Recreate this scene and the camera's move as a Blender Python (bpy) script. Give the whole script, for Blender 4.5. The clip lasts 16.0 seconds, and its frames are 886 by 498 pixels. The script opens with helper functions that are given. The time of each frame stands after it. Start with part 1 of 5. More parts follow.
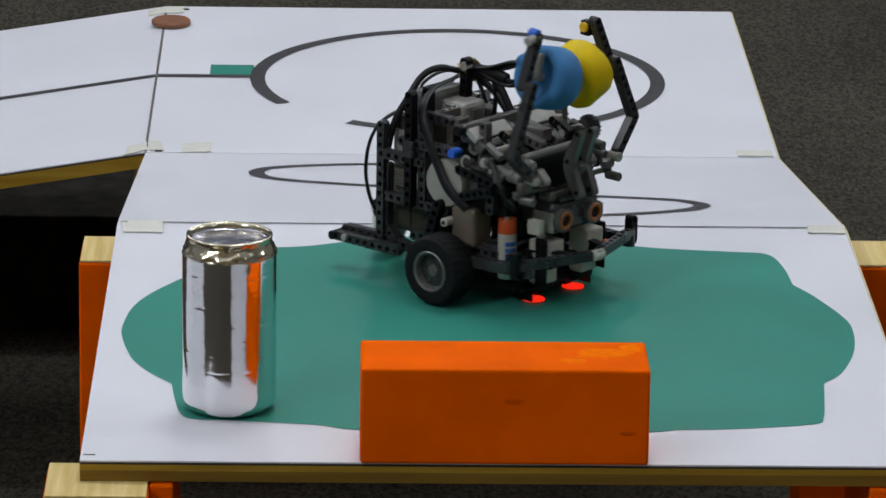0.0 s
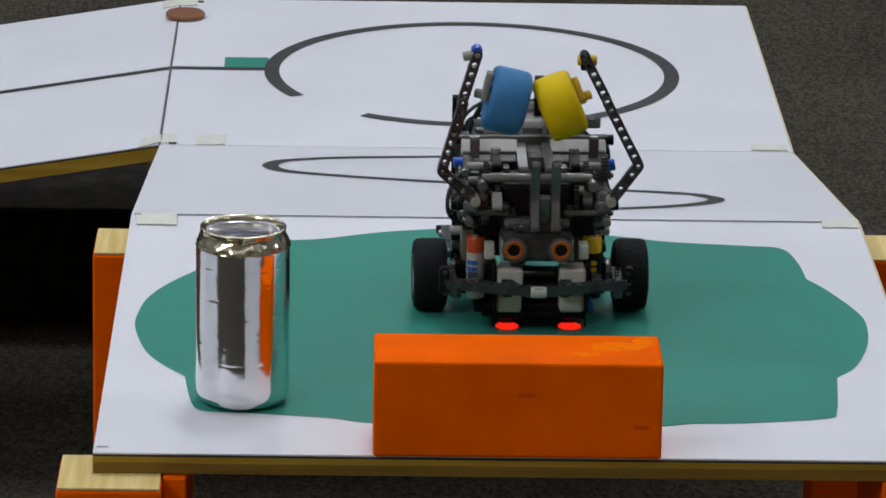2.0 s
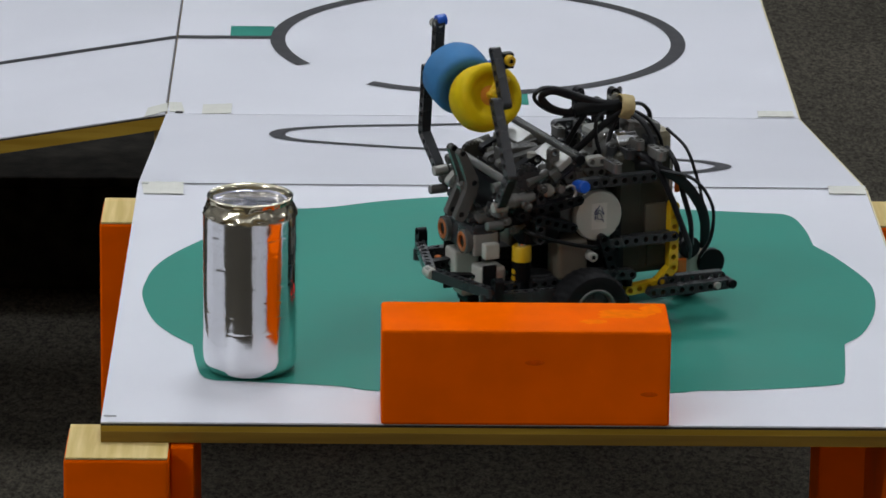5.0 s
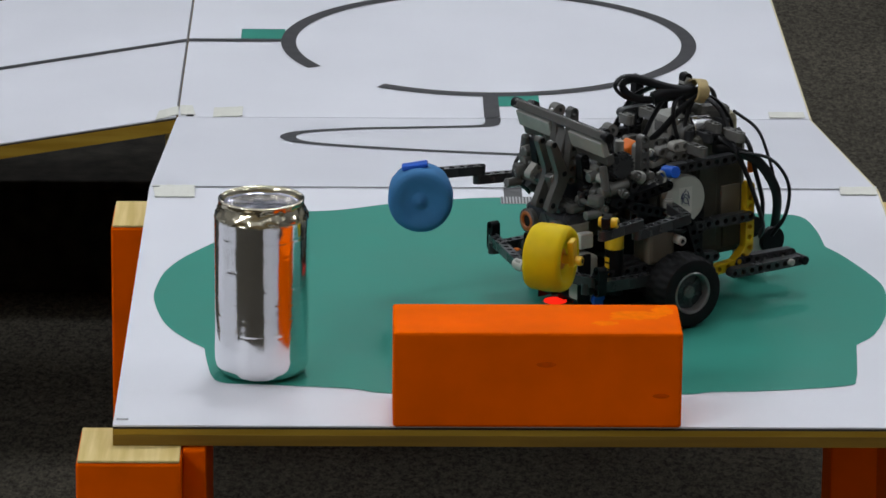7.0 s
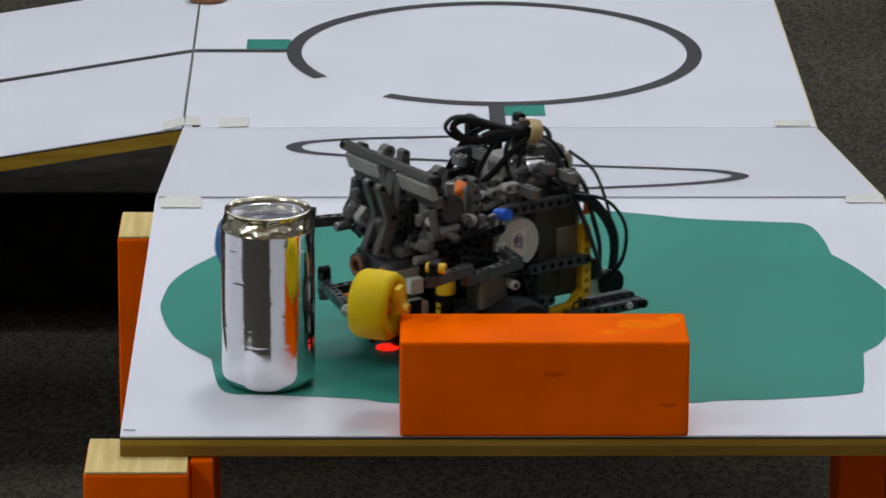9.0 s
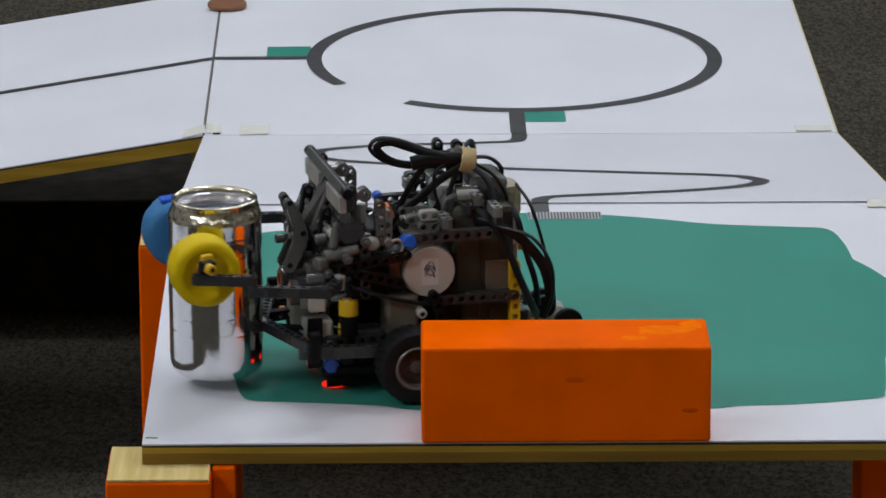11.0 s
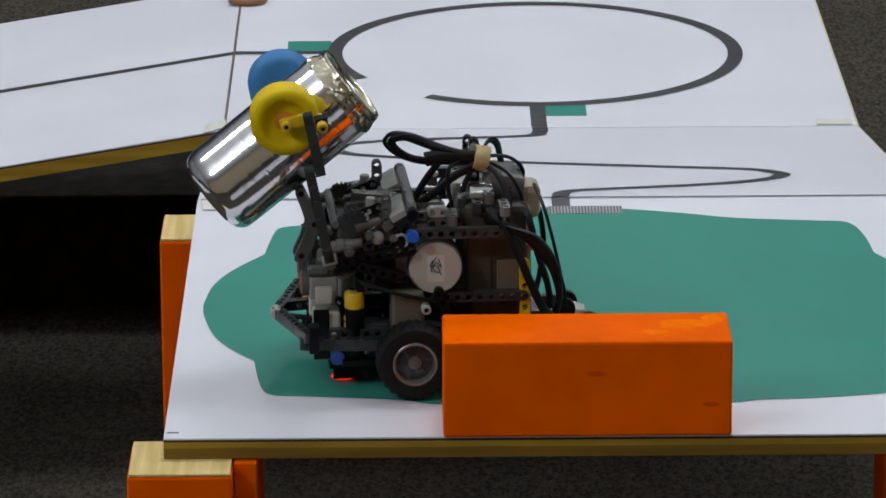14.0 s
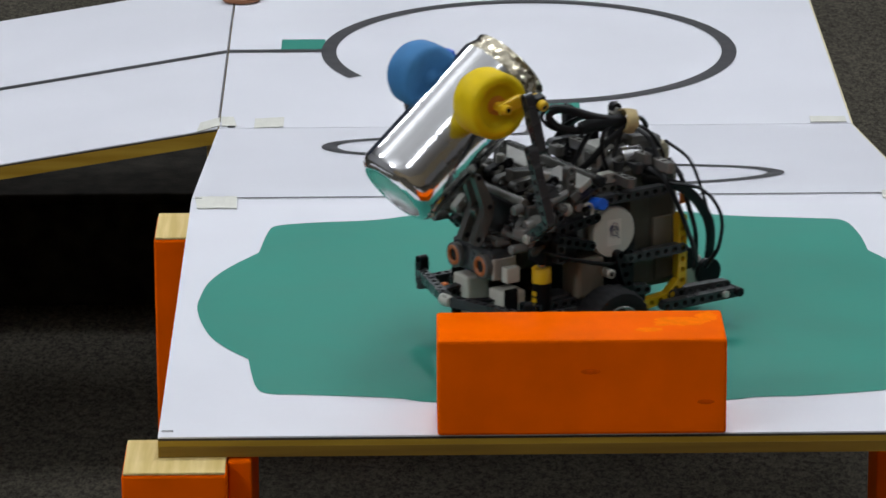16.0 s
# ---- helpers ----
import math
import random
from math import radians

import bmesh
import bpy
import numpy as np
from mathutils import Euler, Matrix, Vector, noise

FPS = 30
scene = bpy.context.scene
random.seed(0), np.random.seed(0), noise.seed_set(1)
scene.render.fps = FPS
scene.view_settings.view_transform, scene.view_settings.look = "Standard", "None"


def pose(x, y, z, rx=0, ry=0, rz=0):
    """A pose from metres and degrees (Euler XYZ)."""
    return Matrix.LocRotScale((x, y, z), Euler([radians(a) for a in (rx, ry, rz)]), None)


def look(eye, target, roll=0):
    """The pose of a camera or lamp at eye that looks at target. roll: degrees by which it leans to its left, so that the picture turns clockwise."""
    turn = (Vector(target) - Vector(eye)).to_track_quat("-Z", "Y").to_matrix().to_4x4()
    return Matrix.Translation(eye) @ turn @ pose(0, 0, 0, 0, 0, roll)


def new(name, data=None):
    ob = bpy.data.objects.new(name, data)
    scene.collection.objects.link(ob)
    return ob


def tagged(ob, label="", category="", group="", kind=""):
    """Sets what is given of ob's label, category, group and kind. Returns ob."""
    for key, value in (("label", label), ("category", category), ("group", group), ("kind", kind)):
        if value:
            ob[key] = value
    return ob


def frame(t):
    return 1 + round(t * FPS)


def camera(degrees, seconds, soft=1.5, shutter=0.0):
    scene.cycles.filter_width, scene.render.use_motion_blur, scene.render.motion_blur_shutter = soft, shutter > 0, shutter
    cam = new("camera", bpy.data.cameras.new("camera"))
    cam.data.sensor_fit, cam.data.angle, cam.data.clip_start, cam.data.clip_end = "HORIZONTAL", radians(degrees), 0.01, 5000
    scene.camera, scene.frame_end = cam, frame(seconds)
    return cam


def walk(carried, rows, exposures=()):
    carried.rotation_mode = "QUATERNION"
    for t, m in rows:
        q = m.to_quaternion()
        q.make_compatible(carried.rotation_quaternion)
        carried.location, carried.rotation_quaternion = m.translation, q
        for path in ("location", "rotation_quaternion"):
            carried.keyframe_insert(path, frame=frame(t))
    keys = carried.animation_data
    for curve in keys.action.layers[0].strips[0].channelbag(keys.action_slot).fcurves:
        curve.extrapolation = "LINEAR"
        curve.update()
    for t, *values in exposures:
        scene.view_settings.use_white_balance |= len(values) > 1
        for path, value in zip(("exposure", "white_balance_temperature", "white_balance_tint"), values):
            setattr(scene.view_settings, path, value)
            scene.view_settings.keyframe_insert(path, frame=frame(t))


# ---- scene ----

EYE = Vector((0.174, -3.195, 1.108))
cam = camera(10.562, 16.0, soft=1.6, shutter=0.7)


def aim(yaw, pitch, roll):
    """A camera pose at the fixed standing place: yaw to the left, pitch downwards, in degrees."""
    a, b = radians(yaw), radians(pitch)
    way = Vector((-math.sin(a) * math.cos(b), math.cos(a) * math.cos(b), -math.sin(b)))
    return look(EYE, EYE + way * 3.5, roll)


PATH = [
    (0, -1.425, 16.563, 0.896),
    (0.5, -1.407, 16.545, 0.859),
    (1, -1.308, 16.497, 0.942),
    (1.5, -1.263, 16.540, 0.895),
    (2, -1.256, 16.647, 1.024),
    (2.5, -1.256, 16.754, 0.997),
    (3, -1.272, 16.812, 0.938),
    (3.5, -1.260, 16.874, 0.936),
    (4, -1.245, 16.967, 0.884),
    (4.5, -1.224, 17.032, 0.880),
    (5, -1.175, 17.031, 0.768),
    (7.5, -1.015, 16.981, 0.474),
    (8, -1.002, 16.937, 0.390),
    (10.5, -0.756, 16.852, -0.008),
    (11, -0.688, 16.815, -0.095),
    (11.5, -0.658, 16.786, 0.007),
    (12, -0.612, 16.743, -0.078),
    (12.5, -0.577, 16.735, -0.143),
    (13, -0.510, 16.731, -0.155),
    (13.5, -0.456, 16.754, -0.233),
    (14, -0.425, 16.883, -0.280),
    (14.5, -0.472, 16.987, -0.408),
    (15, -0.463, 17.003, -0.352),
    (15.5, -0.495, 16.947, -0.320),
    (16, -0.498, 16.906, -0.340)
]
walk(cam, [(t, aim(a, b, c)) for t, a, b, c in PATH], exposures=[(0, 0.0), (13.0, 0.0), (15.0, 0.13), (16.0, 0.20)])

# ---- light ----
world = bpy.data.worlds.new("hall_air")
scene.world = world
world.use_nodes = True
world.node_tree.nodes["Background"].inputs[0].default_value = (0.75, 0.8, 0.95, 1)
world.node_tree.nodes["Background"].inputs[1].default_value = 0.15

FLOOR = -0.46
CEIL = 2.9


def hall_lamp(x, y, power):
    data = bpy.data.lights.new("hall_lamp", "POINT")
    data.shadow_soft_size = 0.22
    data.energy, data.color = power, (0.90, 0.94, 1.0)
    ob = new("hall_lamp", data)
    ob.location = (x, y, CEIL - 0.7)
    return ob


for lx in (-2.0, 0.4, 2.8):
    for ly, power in ((-1.8, 9), (0.9, 42), (3.6, 41)):
        hall_lamp(lx, ly, 92 if lx < 0 and ly == -1.8 else power)


# ---- materials ----
def mat(name, color, rough=0.5, metal=0.0, vary=0.0, scale=40.0, bump=0.0, bscale=200.0, color2=None, coat=0.0, spec=0.5):
    """A surface with two scales of variation in colour and a fine relief."""
    m = bpy.data.materials.new(name)
    m.use_nodes = True
    nt = m.node_tree
    b = nt.nodes["Principled BSDF"]
    b.inputs["Base Color"].default_value = (*color, 1)
    b.inputs["Roughness"].default_value = rough
    b.inputs["Metallic"].default_value = metal
    b.inputs["Coat Weight"].default_value = coat
    b.inputs["Specular IOR Level"].default_value = spec
    co = nt.nodes.new("ShaderNodeTexCoord")
    if vary or color2:
        n1 = nt.nodes.new("ShaderNodeTexNoise")
        n1.inputs["Scale"].default_value, n1.inputs["Detail"].default_value = scale, 6
        nt.links.new(co.outputs["Object"], n1.inputs["Vector"])
        ramp = nt.nodes.new("ShaderNodeValToRGB")
        ramp.color_ramp.elements[0].position, ramp.color_ramp.elements[1].position = 0.3, 0.7
        c2 = color2 or tuple(min(1, c * (1 + vary)) for c in color)
        c1 = color if color2 else tuple(c * (1 - vary) for c in color)
        ramp.color_ramp.elements[0].color, ramp.color_ramp.elements[1].color = (*c1, 1), (*c2, 1)
        nt.links.new(n1.outputs["Fac"], ramp.inputs["Fac"])
        nt.links.new(ramp.outputs["Color"], b.inputs["Base Color"])
        rr = nt.nodes.new("ShaderNodeMapRange")
        rr.inputs["To Min"].default_value, rr.inputs["To Max"].default_value = rough * 0.8, min(1, rough * 1.25)
        nt.links.new(n1.outputs["Fac"], rr.inputs["Value"])
        nt.links.new(rr.outputs["Result"], b.inputs["Roughness"])
    if bump:
        n2 = nt.nodes.new("ShaderNodeTexNoise")
        n2.inputs["Scale"].default_value, n2.inputs["Detail"].default_value = bscale, 4
        nt.links.new(co.outputs["Object"], n2.inputs["Vector"])
        bp = nt.nodes.new("ShaderNodeBump")
        bp.inputs["Strength"].default_value, bp.inputs["Distance"].default_value = bump, 0.002
        nt.links.new(n2.outputs["Fac"], bp.inputs["Height"])
        nt.links.new(bp.outputs["Normal"], b.inputs["Normal"])
    return m


def wood(name, c1, c2, axis=0, rings=60.0):
    """Timber with a stretched grain along one axis."""
    m = mat(name, c1, 0.6, bump=0.08, bscale=300)
    nt = m.node_tree
    b = nt.nodes["Principled BSDF"]
    co = nt.nodes["Texture Coordinate"]
    mp = nt.nodes.new("ShaderNodeMapping")
    sc = [rings, rings, rings]
    sc[axis] = rings * 0.06
    mp.inputs["Scale"].default_value = sc
    nz = nt.nodes.new("ShaderNodeTexNoise")
    nz.inputs["Scale"].default_value, nz.inputs["Detail"].default_value = 2.2, 8
    ramp = nt.nodes.new("ShaderNodeValToRGB")
    ramp.color_ramp.elements[0].position, ramp.color_ramp.elements[1].position = 0.35, 0.68
    ramp.color_ramp.elements[0].color, ramp.color_ramp.elements[1].color = (*c1, 1), (*c2, 1)
    nt.links.new(co.outputs["Object"], mp.inputs["Vector"])
    nt.links.new(mp.outputs["Vector"], nz.inputs["Vector"])
    nt.links.new(nz.outputs["Fac"], ramp.inputs["Fac"])
    nt.links.new(ramp.outputs["Color"], b.inputs["Base Color"])
    return m


def carpet_mat():
    """Short grey-brown loop pile with light and dark flecks."""
    m = mat("carpet", (0.05, 0.05, 0.05), 0.95, spec=0.1)
    nt = m.node_tree
    b = nt.nodes["Principled BSDF"]
    co = nt.nodes["Texture Coordinate"]
    fine = nt.nodes.new("ShaderNodeTexNoise")
    fine.inputs["Scale"].default_value, fine.inputs["Detail"].default_value, fine.inputs["Roughness"].default_value = 210, 5, 0.8
    broad = nt.nodes.new("ShaderNodeTexNoise")
    broad.inputs["Scale"].default_value, broad.inputs["Detail"].default_value = 7, 4
    rows = nt.nodes.new("ShaderNodeMapping")
    rows.inputs["Scale"].default_value = (1.0, 0.55, 1.0)
    nt.links.new(co.outputs["Object"], rows.inputs["Vector"])
    for nz in (fine, broad):
        nt.links.new(rows.outputs["Vector"], nz.inputs["Vector"])
    ramp = nt.nodes.new("ShaderNodeValToRGB")
    ramp.color_ramp.elements[0].position, ramp.color_ramp.elements[1].position = 0.38, 0.66
    ramp.color_ramp.elements[0].color, ramp.color_ramp.elements[1].color = (0.026, 0.023, 0.017, 1), (0.148, 0.133, 0.102, 1)
    nt.links.new(fine.outputs["Fac"], ramp.inputs["Fac"])
    mixn = nt.nodes.new("ShaderNodeMix")
    mixn.data_type, mixn.blend_type = "RGBA", "MULTIPLY"
    mixn.inputs["Factor"].default_value = 0.5
    nt.links.new(ramp.outputs["Color"], mixn.inputs["A"])
    nt.links.new(broad.outputs["Fac"], mixn.inputs["B"])
    nt.links.new(mixn.outputs["Result"], b.inputs["Base Color"])
    bp = nt.nodes.new("ShaderNodeBump")
    bp.inputs["Strength"].default_value, bp.inputs["Distance"].default_value = 0.6, 0.004
    nt.links.new(fine.outputs["Fac"], bp.inputs["Height"])
    nt.links.new(bp.outputs["Normal"], b.inputs["Normal"])
    return m


def glow(name, color, strength):
    m = mat(name, color, 0.3)
    b = m.node_tree.nodes["Principled BSDF"]
    b.inputs["Emission Color"].default_value = (*color, 1)
    b.inputs["Emission Strength"].default_value = strength
    return m


M = dict(
    sheet=mat("printed_sheet", (0.69, 0.695, 0.74), 0.42, vary=0.025, scale=9, bump=0.03, bscale=60),
    green=mat("green_print", (0.036, 0.238, 0.182), 0.45, vary=0.07, scale=14, bump=0.03, bscale=60, spec=0.22),
    line=mat("black_print", (0.035, 0.034, 0.036), 0.45, vary=0.15, scale=60),
    ply=wood("plywood_edge", (0.30, 0.175, 0.014), (0.43, 0.275, 0.034), 0, 50),
    dark_edge=mat("dark_edge", (0.03, 0.026, 0.022), 0.6, vary=0.2),
    tape=mat("masking_tape", (0.62, 0.615, 0.55), 0.6, vary=0.05, scale=80, bump=0.15, bscale=400),
    orange=mat("orange_paint", (0.90, 0.122, 0.0), 0.36, vary=0.10, scale=17, bump=0.10, bscale=90, spec=0.02),
    bare=wood("bare_pine", (0.58, 0.43, 0.15), (0.74, 0.58, 0.26), 1, 70),
    pale_edge=mat("pale_wood_edge", (0.66, 0.58, 0.36), 0.6, vary=0.1, scale=30),
    carpet=carpet_mat(),
    wall=mat("wall_paint", (0.45, 0.45, 0.46), 0.8, vary=0.05, scale=3, bump=0.05),
    wall_far=mat("wall_paint_blue_grey", (0.06, 0.075, 0.12), 0.8, vary=0.08, scale=2, bump=0.05),
    wall_warm=mat("wall_paint_beige", (0.50, 0.41, 0.27), 0.8, vary=0.08, scale=2, bump=0.05),
    ceil=mat("ceiling_tile", (0.75, 0.75, 0.75), 0.9, vary=0.03, scale=5),
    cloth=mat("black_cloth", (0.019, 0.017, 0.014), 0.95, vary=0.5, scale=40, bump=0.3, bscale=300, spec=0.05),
    disc=mat("brown_disc", (0.22, 0.085, 0.035), 0.45, vary=0.12, scale=90),
    foil=mat("foil", (0.80, 0.80, 0.81), 0.11, 1.0, bump=0.05, bscale=25),
    # beige tint stands for the warm surroundings mirrored in silver foil
    crumple=mat("crumpled_foil", (0.68, 0.62, 0.47), 0.18, 1.0, bump=0.3, bscale=110),
    base_foil=mat("dull_base_foil", (0.82, 0.82, 0.80), 0.36, 1.0, bump=0.2, bscale=110),
    # darkened and blued: the dark reflection in the lid is put into its colour
    lid=mat("can_lid", (0.36, 0.36, 0.42), 0.22, 1.0, vary=0.15, scale=60, bump=0.12, bscale=90),
    black=mat("black_plastic", (0.006, 0.006, 0.007), 0.38, vary=0.2, scale=60, spec=0.14),
    dark=mat("dark_grey_plastic", (0.031, 0.032, 0.034), 0.27, vary=0.14, scale=60, spec=0.35),
    mid=mat("grey_plastic", (0.098, 0.096, 0.090), 0.21, vary=0.10, scale=60),
    hinge=mat("hinge_grey_plastic", (0.150, 0.147, 0.136), 0.22, vary=0.10, scale=60),
    bracket=mat("bracket_grey_plastic", (0.085, 0.084, 0.078), 0.25, vary=0.12, scale=60),
    plate=mat("plate_grey_plastic", (0.34, 0.338, 0.312), 0.2, vary=0.10, scale=60),
    light=mat("light_grey_plastic", (0.31, 0.305, 0.275), 0.22, vary=0.08, scale=60),
    white=mat("white_plastic", (0.46, 0.45, 0.40), 0.32, vary=0.05, scale=60),
    taupe=mat("taupe_plastic", (0.14, 0.120, 0.088), 0.35, vary=0.12, scale=40),
    sensor_grey=mat("sensor_grey_plastic", (0.50, 0.49, 0.43), 0.32, vary=0.06, scale=60),
    brown=mat("brown_grey_plastic", (0.056, 0.053, 0.041), 0.45, vary=0.15, scale=60, spec=0.12),
    beige=mat("beige_plastic", (0.36, 0.315, 0.215), 0.4, vary=0.06, scale=60),
    blue=mat("blue_foam_rubber", (0.046, 0.180, 0.385), 0.6, vary=0.08, scale=70, bump=0.15, bscale=180, spec=0.2),
    yellow=mat("yellow_rubber", (0.66, 0.47, 0.002), 0.55, vary=0.06, scale=70, bump=0.12, bscale=180, spec=0.15),
    bluepin=mat("blue_plastic", (0.01, 0.10, 0.55), 0.3, vary=0.05),
    yelpin=mat("yellow_plastic", (0.70, 0.44, 0.01), 0.35, vary=0.06),
    orangep=mat("orange_plastic", (0.75, 0.16, 0.01), 0.35, vary=0.06),
    rubber=mat("tyre_rubber", (0.006, 0.006, 0.0065), 0.7, vary=0.25, scale=80, bump=0.15, bscale=250, spec=0.2),
    rim=mat("silver_rim", (0.20, 0.195, 0.19), 0.33, 0.5, vary=0.06, scale=80),
    cable=mat("cable_rubber", (0.006, 0.006, 0.007), 0.42, vary=0.2, scale=60, spec=0.3),
    metal=mat("steel", (0.6, 0.6, 0.6), 0.25, 1.0, vary=0.05),
    ink=mat("ink", (0.05, 0.05, 0.12), 0.6),
    inkblue=mat("label_blue", (0.03, 0.12, 0.4), 0.5),
    # emission in place of the red light that falls on the board
    red_glow=glow("red_light", (1.0, 0.02, 0.008), 0.95),
)

for nm in ("ply", "bare"):
    M[nm].node_tree.nodes["Principled BSDF"].inputs["Specular IOR Level"].default_value = 0.2
M["green"].node_tree.nodes["Principled BSDF"].inputs["IOR"].default_value = 1.35
M["orange"].node_tree.nodes["Principled BSDF"].inputs["IOR"].default_value = 1.2


# ---- mesh helpers ----
def part(name, bm, material, parent=None, label=""):
    me = bpy.data.meshes.new(name)
    bmesh.ops.recalc_face_normals(bm, faces=bm.faces)
    bm.to_mesh(me)
    bm.free()
    me.materials.append(M[material] if isinstance(material, str) else material)
    ob = new(name, me)
    if parent:
        ob.parent = parent
    if label:
        ob["label"] = label
    return ob


def empty(name, m=None):
    ob = new(name)
    ob.empty_display_size = 0.02
    if m:
        ob.matrix_basis = m
    return ob


def smooth(ob, angle=40):
    for p in ob.data.polygons:
        p.use_smooth = True
    ob.data.set_sharp_from_angle(angle=radians(angle))
    return ob


def box(x0, x1, y0, y1, z0, z1, bevel=0.0, bm=None, m=None):
    bm = bm or bmesh.new()
    r = bmesh.ops.create_cube(bm, size=1)
    vs = r["verts"]
    for v in vs:
        v.co = Vector(((x0 + x1) / 2 + v.co.x * (x1 - x0), (y0 + y1) / 2 + v.co.y * (y1 - y0), (z0 + z1) / 2 + v.co.z * (z1 - z0)))
    es = {e for v in vs for e in v.link_edges}
    if bevel:
        r = bmesh.ops.bevel(bm, geom=list(es), offset=bevel, segments=2, affect="EDGES", profile=0.5)
        vs = list({v for f in r["faces"] for v in f.verts} | {v for v in vs if v.is_valid})
    if m:
        bmesh.ops.transform(bm, matrix=m, verts=vs)
    return bm


def along(p0, p1):
    """The turn that takes z to the way from p0 to p1, moved to p0."""
    d = Vector(p1) - Vector(p0)
    return Matrix.Translation(p0) @ d.to_track_quat("Z", "Y").to_matrix().to_4x4()


def lathe(profile, p0=(0, 0, 0), p1=(0, 0, 1), seg=20, bm=None):
    """Turns (radius, height) pairs round the axis from p0 towards p1."""
    bm = bm or bmesh.new()
    m = along(p0, p1)
    rings = []
    for r, h in profile:
        if r < 1e-6:
            rings.append([bm.verts.new(m @ Vector((0, 0, h)))])
        else:
            rings.append([bm.verts.new(m @ Vector((r * math.cos(2 * math.pi * i / seg), r * math.sin(2 * math.pi * i / seg), h))) for i in range(seg)])
    for a, b in zip(rings, rings[1:]):
        for i in range(seg):
            j = (i + 1) % seg
            if len(a) == 1 and len(b) > 1:
                bm.faces.new((a[0], b[i], b[j]))
            elif len(b) == 1 and len(a) > 1:
                bm.faces.new((a[i], a[j], b[0]))
            elif len(a) > 1:
                bm.faces.new((a[i], a[j], b[j], b[i]))
    return bm


def rod(p0, p1, r, seg=12, bm=None, chamfer=0.0006):
    n = (Vector(p1) - Vector(p0)).length
    return lathe([(0, 0), (r - chamfer, 0), (r, chamfer), (r, n - chamfer), (r - chamfer, n), (0, n)], p0, p1, seg, bm)


def glide(points, n=8):
    """A smooth curve through the points."""
    ps = [Vector(p) for p in points]
    ps = [2 * ps[0] - ps[1]] + ps + [2 * ps[-1] - ps[-2]]
    out = []
    for a, b, c, d in zip(ps, ps[1:], ps[2:], ps[3:]):
        for i in range(n):
            t = i / n
            out.append(0.5 * (2 * b + (c - a) * t + (2 * a - 5 * b + 4 * c - d) * t * t + (3 * b - a - 3 * c + d) * t ** 3))
    return out + [ps[-2]]


def tube(points, r, seg=8, n=8, bm=None, flat=1.0, start=(0.3, 0.9, 0.2)):
    """A cable through the points; flat above 1 widens it to a ribbon, whose broad way begins at start."""
    bm = bm or bmesh.new()
    ps = glide(points, n)
    side = Vector(start)
    rings = []
    for i, p in enumerate(ps):
        d = (ps[min(i + 1, len(ps) - 1)] - ps[max(i - 1, 0)]).normalized()
        side = (side - d * side.dot(d)).normalized()
        up = d.cross(side)
        rings.append([bm.verts.new(p + r * (flat * math.cos(2 * math.pi * k / seg) * side + math.sin(2 * math.pi * k / seg) / flat ** 0.6 * up)) for k in range(seg)])
    for a, b in zip(rings, rings[1:]):
        for k in range(seg):
            bm.faces.new((a[k], a[(k + 1) % seg], b[(k + 1) % seg], b[k]))
    bm.faces.new(rings[0])
    bm.faces.new(rings[-1])
    return bm


def stripe(points, width, zof, lift, n=6, bm=None):
    """A printed line of constant width on a board whose height is zof(x, y)."""
    bm = bm or bmesh.new()
    ps = glide([(x, y, 0) for x, y in points], n)
    last = None
    for i, p in enumerate(ps):
        d = (ps[min(i + 1, len(ps) - 1)] - ps[max(i - 1, 0)]).normalized()
        o = Vector((-d.y, d.x, 0)) * width / 2
        pair = [bm.verts.new((q.x, q.y, zof(q.x, q.y) + lift)) for q in (p + o, p - o)]
        if last:
            bm.faces.new((last[0], last[1], pair[1], pair[0]))
        last = pair
    return bm


